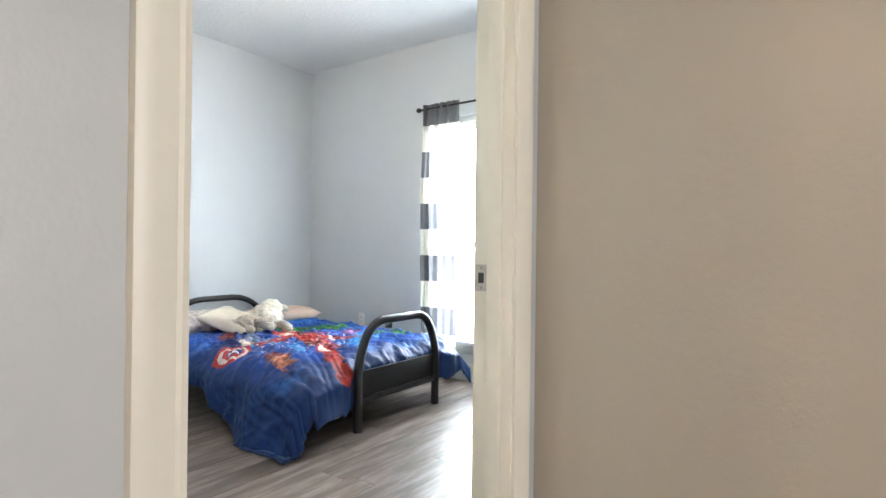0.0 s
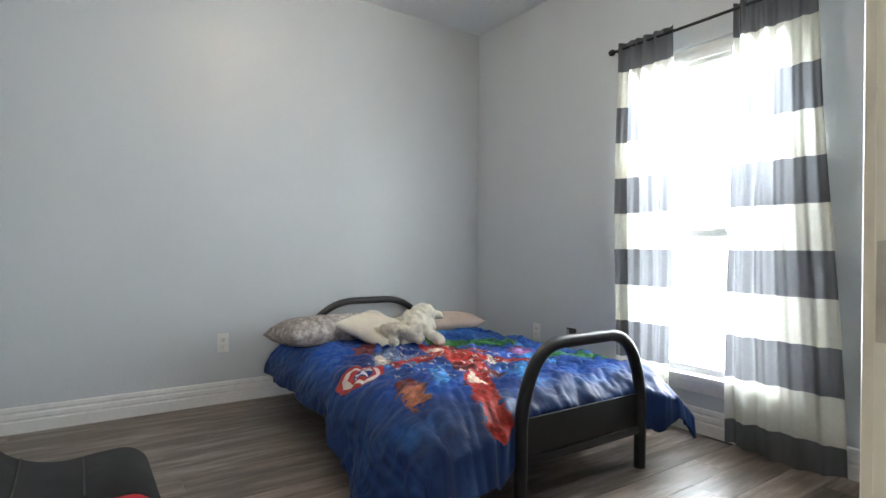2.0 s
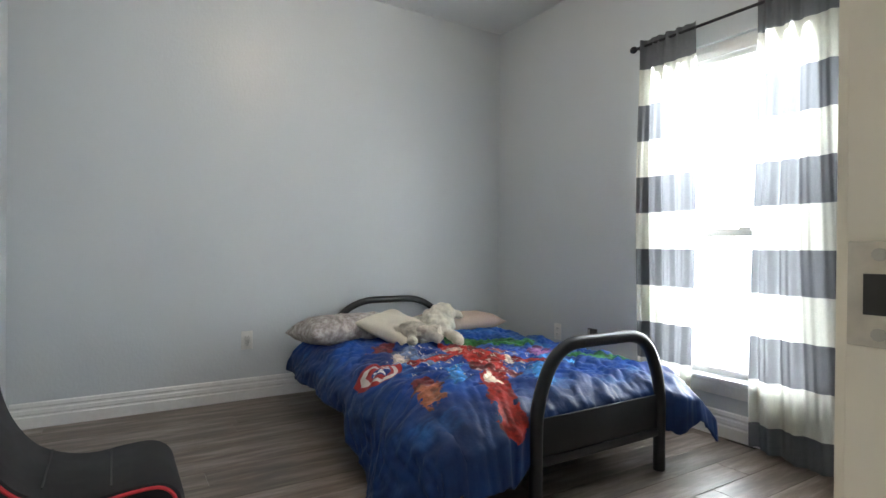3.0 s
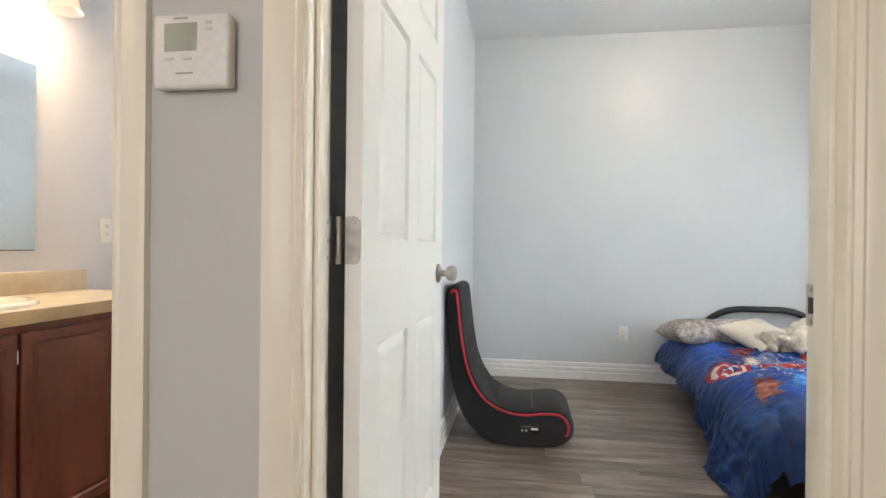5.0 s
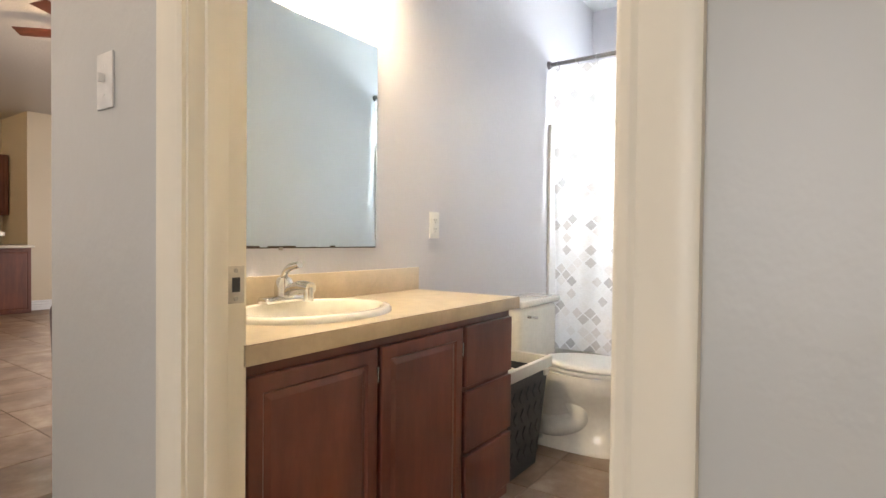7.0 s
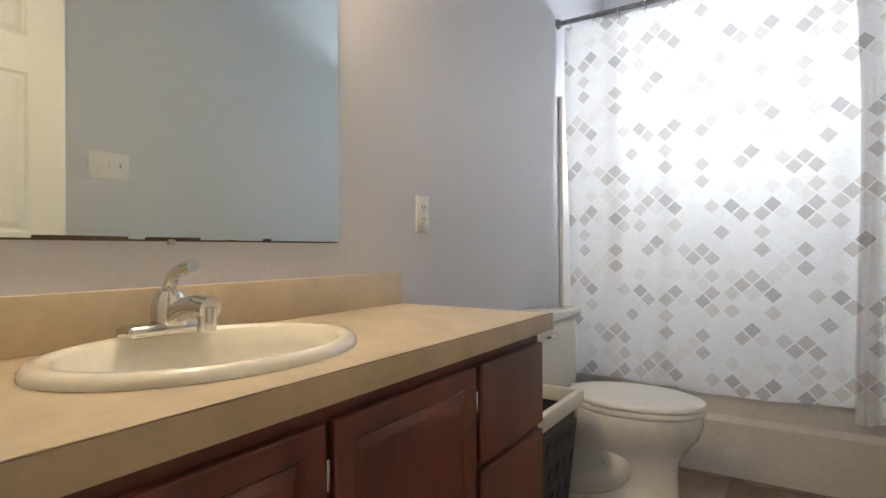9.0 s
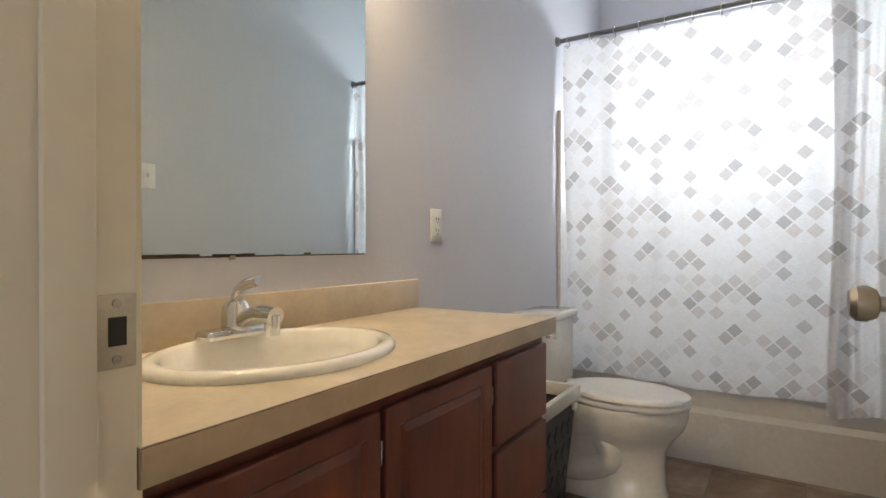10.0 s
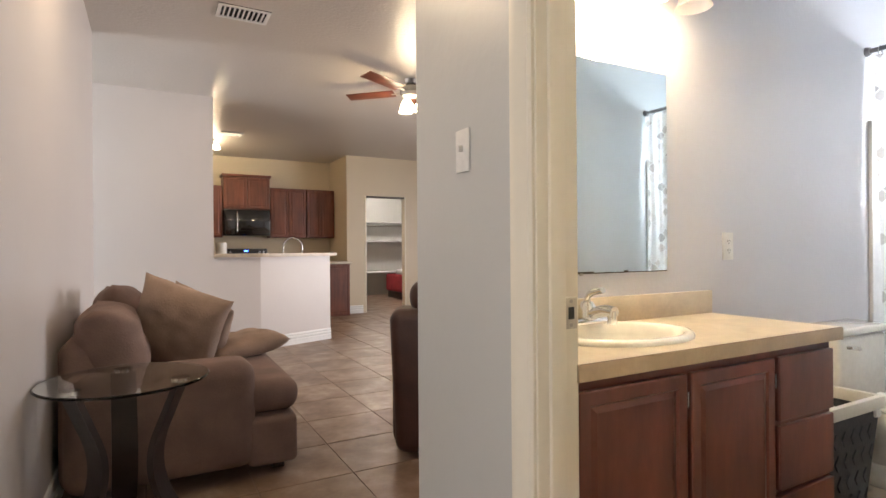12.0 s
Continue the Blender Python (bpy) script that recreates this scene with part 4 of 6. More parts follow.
def pillow(name, c, size, rot, material, label, seed, sag=0.0, category="pillow"):
    """A stuffed pillow: two domed sheets drawn in at the seam, with pointed corners."""
    bm = bmesh.new()
    n = 22
    top, bot = {}, {}
    for i in range(n + 1):
        for j in range(n + 1):
            u, v = 2 * i / n - 1, 2 * j / n - 1
            pinch = 1 - 0.07 * (1 - u * u) * abs(v) ** 3
            pinch2 = 1 - 0.07 * (1 - v * v) * abs(u) ** 3
            h = ((1 - u ** 4) * (1 - v ** 4)) ** 0.55
            w = 0.18 * noise.noise(Vector((u * 2.2 + seed, v * 2.2, seed))) + 0.07 * noise.noise(Vector((u * 6 + seed, v * 6, seed)))
            x, y = u * size[0] / 2 * pinch2, v * size[1] / 2 * pinch
            hh = h * size[2] / 2 * (1 + w)
            bend = sag * (u * u)
            top[i, j] = bm.verts.new((x, y, hh + bend))
            edge = i in (0, n) or j in (0, n)
            bot[i, j] = top[i, j] if edge else bm.verts.new((x, y, -hh * 0.8 + bend))
    for i in range(n):
        for j in range(n):
            bm.faces.new((top[i, j], top[i + 1, j], top[i + 1, j + 1], top[i, j + 1]))
            q = (bot[i, j], bot[i, j + 1], bot[i + 1, j + 1], bot[i + 1, j])
            if len(set(q)) == 4:
                try:
                    bm.faces.new(q)
                except ValueError:
                    pass
    bmesh.ops.transform(bm, matrix=pose(*c, *rot), verts=bm.verts)
    return solid(name, bm, material, label, category, angle=180)


pillow("pillow", (-3.10, 2.82, 0.458), (0.44, 0.62, 0.20), (0, -6, 4), PILLOW_PRINT, "grey-beige printed pillow at the head of the bed", 1.0)
pillow("pillow", (-3.12, 3.62, 0.447), (0.42, 0.64, 0.15), (0, -5, -3), BEIGE_CLOTH, "plain beige pillow lying flat on the bed", 4.0)
pillow("throw_pillow", (-2.84, 3.06, 0.480), (0.42, 0.38, 0.11), (6, 18, 30), CREAM_CLOTH, "square cream throw pillow under the soft toys", 7.0)


def plush(name, base, turn, blobs, material, label):
    """A soft toy as one fluffy mesh."""
    bm = bmesh.new()
    for c, rr, ro in blobs:
        ball(bm, c, rr, ro, 36)
    for v in bm.verts:
        k = noise.noise(v.co * 26) * 0.016 + noise.noise(v.co * 70) * 0.012
        v.co += v.co.normalized() * k if v.co.length > 1e-4 else Vector()
    bmesh.ops.transform(bm, matrix=pose(*base, 0, 0, turn), verts=bm.verts)
    ob = solid(name, bm, material, label, "soft toy", angle=180)
    mod = ob.modifiers.new("one_skin", "REMESH")
    mod.mode, mod.voxel_size, mod.use_smooth_shade = "VOXEL", 0.007, True
    return ob


# (centre, radii, turn) of body, head, muzzle, ears and paws
plush("soft_toy", (-2.74, 3.27, 0.50), -25, [
    ((0.0, 0.0, 0.0), (0.155, 0.105, 0.085), (0, 8, 0)), ((-0.09, 0.04, 0.068), (0.090, 0.082, 0.062), (0, 0, 0)), ((-0.02, 0.03, 0.058), (0.048, 0.044, 0.036), (0, 20, 0)),
    ((-0.10, -0.05, 0.06), (0.026, 0.046, 0.024), (30, 0, 20)), ((-0.10, 0.13, 0.06), (0.026, 0.046, 0.024), (-30, 0, -20)), ((-0.13, -0.09, 0.0), (0.065, 0.045, 0.045), (0, 0, 30)),
    ((0.17, -0.07, -0.045), (0.095, 0.038, 0.038), (0, 10, -25)), ((0.17, 0.08, -0.045), (0.095, 0.042, 0.038), (0, 10, 20)), ((0.03, -0.13, -0.02), (0.042, 0.075, 0.038), (0, 0, 20)),
], PLUSH, "white shaggy plush animal lying on the bed")
plush("soft_toy", (-2.67, 3.08, 0.485), 20, [
    ((0.0, 0.0, 0.0), (0.11, 0.078, 0.062), (0, 10, 10)), ((0.11, 0.01, 0.005), (0.062, 0.058, 0.052), (0, 0, 0)), ((0.16, 0.0, -0.015), (0.036, 0.032, 0.028), (0, 0, 0)),
    ((0.10, 0.06, 0.035), (0.024, 0.040, 0.018), (0, 0, 30)), ((0.10, -0.055, 0.035), (0.024, 0.040, 0.018), (0, 0, -30)), ((0.06, -0.095, -0.03), (0.062, 0.028, 0.026), (0, 0, -30)),
    ((-0.09, 0.07, 0.0), (0.060, 0.032, 0.032), (0, 0, 40)), ((-0.11, -0.05, 0.0), (0.060, 0.032, 0.032), (0, 0, -20)),
], PLUSH_GREY, "grey-beige plush animal lying on a cream pillow")


def gaming_chair():
    r = root("gaming_chair", -2.14, 1.45, 0, label="black floor rocker gaming chair with red piping", category="chair")
    prof = [(1.122, 0.80), (1.125, 0.62), (1.14, 0.42), (1.175, 0.24), (1.24, 0.11), (1.34, 0.03), (1.46, 0.002), (1.62, 0.0), (1.72, 0.012), (1.78, 0.055), (1.795, 0.115), (1.775, 0.17), (1.72, 0.205), (1.63, 0.205), (1.54, 0.195), (1.45, 0.206), (1.36, 0.25), (1.298, 0.33), (1.258, 0.43), (1.235, 0.55), (1.218, 0.68), (1.204, 0.80), (1.192, 0.832), (1.162, 0.843), (1.135, 0.832)]
    pts = [Vector((0, y, z)) for y, z in prof]
    smoothp = []
    n = len(pts)
    for i in range(n):
        a, b, c, d = pts[i - 1], pts[i], pts[(i + 1) % n], pts[(i + 2) % n]
        for k in range(3):
            t = k / 3
            smoothp.append(0.5 * ((2 * b) + (c - a) * t + (2 * a - 5 * b + 4 * c - d) * t * t + (3 * b - a - 3 * c + d) * t ** 3))
    bm = bmesh.new()
    x0, x1 = -2.36, -1.935
    m = len(smoothp)
    rings = []
    for x, inset in ((x0, 0.012), (x0 + 0.015, 0.0), (x1 - 0.015, 0.0), (x1, 0.012)):
        ring = []
        for i, p in enumerate(smoothp):
            t = (smoothp[(i + 1) % m] - smoothp[i - 1]).normalized()
            nrm = Vector((0, -t.z, t.y))
            ring.append(bm.verts.new((x, p.y + nrm.y * inset, max(0.0, p.z + nrm.z * inset))))
        rings.append(ring)
    for a, b in zip(rings, rings[1:]):
        for i in range(m):
            bm.faces.new((a[i], a[(i + 1) % m], b[(i + 1) % m], b[i]))
    bm.faces.new(rings[0][::-1])
    bm.faces.new(rings[-1])
    part("body", bm, CHAIR_BLACK, r, angle=50)
    seam = [p for p in smoothp[27:]] + smoothp[:1]
    low = []
    for i, p in enumerate(seam):
        t = (seam[min(i + 1, len(seam) - 1)] - seam[max(i - 1, 0)]).normalized()
        low.append(p + Vector((0, -t.z, t.y)) * 0.028)
    for x in (x0 - 0.001, x1 + 0.001):
        part("piping", tube(bmesh.new(), [(x, p.y, p.z) for p in low], 0.0065, 8), RED_PIPING, r, "bright red edge piping")
    for y, z in ((1.249, 0.47), (1.223, 0.63), (1.40, 0.23), (1.58, 0.197)):
        part("seam", tube(bmesh.new(), [(x0 + 0.03, y, z + 0.003), (x1 - 0.03, y, z + 0.003)], 0.003, 6), SLOT, r)
    panel = part("control_panel", B(-1.936, -1.929, 1.52, 1.62, 0.075, 0.115, bevel=0.004), APPLIANCE, r, "small black side panel with pale marks")
    part("badge", B(-1.929, -1.927, 1.575, 1.61, 0.094, 0.104, bevel=0.0005), PLASTIC, panel)
    for y in (1.53, 1.55):
        part("socket", cyl(bmesh.new(), (-1.93, y, 0.09), (-1.926, y, 0.09), 0.006, seg=12), CHROME, panel)


gaming_chair()


def outlet(make, label, duplex=True, kind="outlet"):
    """make(u, z, d): u along the wall, d off the wall, about the plate's middle."""
    cx, cy, cz = make(0, 0, 0)
    r = root("wall_" + kind, cx, cy, cz, label=label, category=kind)

    def slab(nm, u0, u1, z0, z1, d0, d1, mt, parent=None, bev=0.001):
        p, q = make(u0, z0, d0), make(u1, z1, d1)
        xs, ys, zs = [sorted(t) for t in zip(p, q)]
        return part(nm, B(xs[0], xs[1], ys[0], ys[1], zs[0], zs[1], bevel=bev), mt, parent or r)

    slab("cover_plate", -0.035, 0.035, -0.058, 0.058, 0, 0.006, PLASTIC, bev=0.0025)
    if duplex:
        for s in (-1, 1):
            f = slab("receptacle", -0.017, 0.017, s * 0.02 - 0.014, s * 0.02 + 0.014, 0.006, 0.008, PLASTIC)
            for du in (-0.007, 0.007):
                slab("slot", du - 0.0012, du + 0.0012, s * 0.02 - 0.002, s * 0.02 + 0.008, 0.008, 0.0088, SLOT, f, 0)
            slab("slot", -0.002, 0.002, s * 0.02 - 0.010, s * 0.02 - 0.006, 0.008, 0.0088, SLOT, f, 0)
    else:
        slab("toggle", -0.005, 0.005, -0.004, 0.014, 0.006, 0.018, PLASTIC)
        for dz in (-0.03, 0.03):
            slab("screw", -0.003, 0.003, dz - 0.003, dz + 0.003, 0.006, 0.0068, PLASTIC, bev=0)
    return r


outlet(lambda u, z, d: (-3.5 + d, 2.31 - u, 0.375 + z), "white duplex outlet on the blue-grey wall")
outlet(lambda u, z, d: (-2.79 + u, 4.315 - d, 0.38 + z), "white wall outlet behind the bed")
outlet(lambda u, z, d: (-1.41 + u, -0.474 + d, 1.108 + z), "white duplex outlet beside the bathroom mirror")
outlet(lambda u, z, d: (0.0 + d, -0.298 + u, 1.369 + z), "white toggle light switch on the hall wall", False, "light_switch")


def open_box():
    r = root("cable_box", -2.46, 4.305, 0.39, label="uncovered dark cable box with a jack in the wall", category="outlet")
    part("box", B(-2.5, -2.42, 4.305, 4.315, 0.335, 0.445, bevel=0.003), SLOT, r)
    part("jack", cyl(bmesh.new(), (-2.455, 4.306, 0.38), (-2.455, 4.296, 0.38), 0.018, seg=14), NICKEL, r)
    part("bracket", B(-2.492, -2.478, 4.30, 4.305, 0.345, 0.435, bevel=0.001), NICKEL, r)


open_box()


def dome_light(x, y, label):
    r = root("ceiling_light", x, y, CEIL, label=label, category="ceiling light")
    part("base", cyl(bmesh.new(), (x, y, CEIL - 0.03), (x, y, CEIL), 0.13), NICKEL, r)
    part("shade", lathe(bmesh.new(), [(0.115, -0.03), (0.11, -0.06), (0.085, -0.09), (0.03, -0.105)], (x, y, CEIL)), SHADE_FROST, r)


dome_light(-2.07, 2.61, "round frosted ceiling light in the bedroom")
# invented fixture for the hall's added warm lamp
dome_light(0.75, -1.6, "round frosted ceiling light added out of view in the hall")

# ---- hall ----


def thermostat():
    r = root("thermostat", 0.0, 0.945, 1.40, label="white digital thermostat on the wall between the doors", category="thermostat")
    part("base", B(0.0, 0.012, 0.872, 1.012, 1.326, 1.452, bevel=0.004), PLASTIC, r)
    body = part("body", B(0.012, 0.032, 0.868, 1.016, 1.322, 1.456, bevel=0.008, seg=3), PLASTIC, r)
    part("screen", B(0.032, 0.0328, 0.892, 0.956, 1.388, 1.438, bevel=0.0004), LCD, body, "grey-green display")
    for z in (1.426, 1.438):
        part("button", B(0.032, 0.034, 0.972, 0.985, z - 0.004, z + 0.002, bevel=0.0008), BASKET_RIM, body)
    for y in (0.893, 0.928):
        part("button", B(0.032, 0.034, y, y + 0.018, 1.372, 1.377, bevel=0.0008), BASKET_RIM, body)
    part("mark", B(0.032, 0.0326, 0.915, 0.948, 1.347, 1.350), NICKEL, body)
    part("mark", B(0.032, 0.0326, 0.910, 0.938, 1.445, 1.448), NICKEL, body)


thermostat()

# ---- bathroom ----


def raised_front(name, x0, x1, z0, z1, yf, material, parent, field=True):
    """A raised-panel cabinet front facing +y, 18 mm thick."""
    bm = bmesh.new()
    box(bm, x0, x1, yf - 0.018, yf, z0, z1, bevel=0.004)
    f = max((f for f in bm.faces if f.normal.y > 0.9), key=lambda f: f.calc_area())
    if field:
        bmesh.ops.inset_individual(bm, faces=[f], thickness=0.045, depth=0.0)
        bmesh.ops.inset_individual(bm, faces=[f], thickness=0.008, depth=-0.006)
        bmesh.ops.inset_individual(bm, faces=[f], thickness=0.022, depth=0.005)
    return part(name, bm, material, parent, smooth=False)


def vanity():
    yf = -0.004
    r = root("vanity_cabinet", -0.66, -0.21, 0, label="dark cherry vanity cabinet with two doors and three drawers", category="cabinet")
    part("body", B(-1.275, -0.119, -0.470, -0.022, 0.09, 0.66), CHERRY, r, smooth=False)
    part("face_frame", B(-1.275, -0.119, -0.044, -0.022, 0.66, 0.79), CHERRY, r, smooth=False)
    for x0, x1 in ((-1.275, -1.255), (-0.139, -0.119)):
        part("side_panel", B(x0, x1, -0.470, -0.044, 0.66, 0.79), CHERRY, r, smooth=False)
    part("toe_kick", B(-1.265, -0.125, -0.470, -0.085, 0.0, 0.09), CHERRY, r, smooth=False)
    for x0, x1 in ((-0.522, -0.135), (-0.930, -0.540)):
        d = raised_front("door", x0, x1, 0.12, 0.762, yf, CHERRY, r)
        for z in (0.2, 0.69):
            part("hinge", B(x0 - 0.008, x0 - 0.001, yf - 0.012, yf - 0.001, z - 0.022, z + 0.022, bevel=0.002), CHROME, d)
    for z0, z1 in ((0.562, 0.762), (0.348, 0.546), (0.135, 0.332)):
        raised_front("drawer", -1.268, -0.952, z0, z1, yf, CHERRY, r, False)
    solid_top = root("countertop", -0.66, -0.23, 0.79, label="beige laminate vanity top with backsplash", category="countertop")
    top = bmesh.new()
    # top with an elliptic cut-out for the basin
    cx, cy, rx, ry = -0.515, -0.240, 0.235, 0.172
    x0, x1, y0, y1 = -1.285, -0.117, -0.474, 0.012
    seg = 64
    angs = [2 * math.pi * k / seg for k in range(seg)]
    outer, inner = [], []
    for a in angs:
        c, s = math.cos(a), math.sin(a)
        k = min((x1 - cx) / c if c > 1e-9 else 1e9, (x0 - cx) / c if c < -1e-9 else 1e9, (y1 - cy) / s if s > 1e-9 else 1e9, (y0 - cy) / s if s < -1e-9 else 1e9)
        outer.append((cx + k * c, cy + k * s))
        inner.append((cx + rx * c, cy + ry * s))
    corners = {(x0, y0), (x0, y1), (x1, y0), (x1, y1)}
    for cxy in corners:
        i = min(range(seg), key=lambda q: (outer[q][0] - cxy[0]) ** 2 + (outer[q][1] - cxy[1]) ** 2)
        outer[i] = cxy
    for z, up in ((0.834, 1), (0.791, 0)):
        vo = [top.verts.new((x, y, z)) for x, y in outer]
        vi = [top.verts.new((x, y, z)) for x, y in inner]
        for k in range(seg):
            top.faces.new((vo[k], vo[(k + 1) % seg], vi[(k + 1) % seg], vi[k]))
        if up:
            keep = (vo, vi)
        else:
            for a, b in zip(keep, (vo, vi)):
                for k in range(seg):
                    top.faces.new((a[k], a[(k + 1) % seg], b[(k + 1) % seg], b[k]))
    part("top", top, LAMINATE, solid_top, smooth=False)
    part("front_edge", B(-1.287, -0.117, 0.012, 0.016, 0.792, 0.8327, bevel=0.001), LAMINATE_EDGE, solid_top, "darker laminate front edge")
    part("side_edge", B(-1.289, -1.285, -0.474, 0.016, 0.790, 0.8315, bevel=0.001), LAMINATE_EDGE, solid_top)
    part("edge_seam", B(-1.287, -0.117, 0.0122, 0.0162, 0.8329, 0.8335), SEAM, solid_top, "thin dark seam")
    part("backsplash", B(-1.283, -0.117, -0.474, -0.456, 0.8345, 0.927, bevel=0.002), LAMINATE, solid_top)
    # basin
    b = root("sink_basin", cx, cy, 0.834, label="oval cream porcelain drop-in sink", category="sink")
    prof = [(1.13, 0.0005), (1.13, 0.008), (1.09, 0.017), (1.02, 0.0185), (0.96, 0.012), (0.92, -0.02), (0.84, -0.075), (0.66, -0.115), (0.40, -0.130), (0.12, -0.134), (0.12, -0.145), (0.45, -0.14), (0.72, -0.125), (0.9, -0.08), (0.97, -0.02), (0.99, 0.0005)]
    bm = bmesh.new()
    rings = []
    for q, z in prof:
        rings.append([bm.verts.new((cx + q * 0.222 * math.cos(a), cy + q * 0.170 * math.sin(a), 0.834 + z)) for a in angs])
    for p, q in zip(rings, rings[1:] + rings[:1]):
        for k in range(seg):
            bm.faces.new((p[k], p[(k + 1) % seg], q[(k + 1) % seg], q[k]))
    part("bowl", bm, PORCELAIN, b, angle=60)
    part("drain", cyl(bmesh.new(), (cx, cy, 0.693), (cx, cy, 0.703), 0.028), CHROME, b)
    # faucet
    fx, fy, fz = -0.525, -0.383, 0.8525
    f = root("sink_faucet", fx, fy, fz, label="chrome single-lever bathroom faucet", category="faucet")
    bm = bmesh.new()
    box(bm, fx - 0.08, fx + 0.08, fy - 0.027, fy + 0.027, fz - 0.002, fz + 0.02, bevel=0.012, seg=4)
    part("base_plate", bm, CHROME, f)
    part("body", lathe(bmesh.new(), [(0.03, 0.015), (0.03, 0.042), (0.027, 0.06), (0.02, 0.073), (0.008, 0.078)], (fx, fy, fz)), CHROME, f)
    sp = tube(bmesh.new(), rounded([(fx, fy + 0.01, fz + 0.03), (fx, fy + 0.07, fz + 0.052), (fx, fy + 0.118, fz + 0.048)], 0.04), 0.019, 16)
    part("spout", sp, CHROME, f)
    part("aerator", cyl(bmesh.new(), (fx, fy + 0.108, fz + 0.012), (fx, fy + 0.108, fz + 0.05), 0.015, seg=18), CHROME, f)
    lev = tube(bmesh.new(), rounded([(fx, fy - 0.006, fz + 0.07), (fx, fy + 0.012, fz + 0.103), (fx, fy + 0.07, fz + 0.116)], 0.03), 0.011, 12)
    part("lever", lev, CHROME, f)


vanity()


def mirror_thing():
    r = root("wall_mirror", -0.67, -0.474, 1.02, label="frameless wall mirror with worn lower edge", category="mirror")
    part("glass", B(-1.028, -0.305, -0.4735, -0.468, 1.014, 1.777, bevel=0.001), MIRROR, r, smooth=False)
    rnd = random.Random(5)
    x = -1.022
    while x < -0.32:
        w = rnd.uniform(0.02, 0.09)
        part("worn_edge", B(x, min(x + w, -0.306), -0.4679, -0.4674, 1.012, 1.0155 + (rnd.uniform(0.0, 0.005) if rnd.random() < 0.6 else 0.0)), DESILVERED, r, "dark brown desilvered edge")
        x += w
    part("clip", B(-0.585, -0.571, -0.472, -0.464, 1.006, 1.016, bevel=0.002), NICKEL, r)


mirror_thing()


def vanity_light():
    r = root("vanity_light", -0.76, -0.47, 2.1, label="chrome four-lamp vanity light with frosted bell shades", category="wall lamp")
    part("back_plate", B(-0.86, -0.66, -0.473, -0.455, 2.08, 2.2, bevel=0.006), CHROME, r)
    part("bar", tube(bmesh.new(), [(-1.12, -0.41, 2.155), (-0.40, -0.41, 2.155)], 0.011), CHROME, r)
    for x in (-0.8, -0.72):
        part("arm", cyl(bmesh.new(), (x, -0.456, 2.14), (x, -0.41, 2.155), 0.008, seg=12), CHROME, r)
    for bx in (-1.06, -0.86, -0.66, -0.46):
        cup = part("socket", cyl(bmesh.new(), (bx, -0.37, 2.125), (bx, -0.37, 2.165), 0.024, 0.018, 18), CHROME, r)
        part("stem", cyl(bmesh.new(), (bx, -0.41, 2.155), (bx, -0.372, 2.155), 0.007, seg=10), CHROME, cup)
        bm = bmesh.new()
        prof = [(0.026, 0.125), (0.036, 0.10), (0.047, 0.06), (0.056, 0.02), (0.067, 0.0)]
        rings = [[bm.verts.new((bx + q * math.cos(k * math.pi / 14), -0.37 + q * math.sin(k * math.pi / 14), 2.01 + z)) for k in range(28)] for q, z in prof]
        for p, q in zip(rings, rings[1:]):
            for k in range(28):
                bm.faces.new((p[k], p[(k + 1) % 28], q[(k + 1) % 28], q[k]))
        part("shade", bm, SHADE_GLASS, r, "frosted glass bell shade", angle=180)


vanity_light()


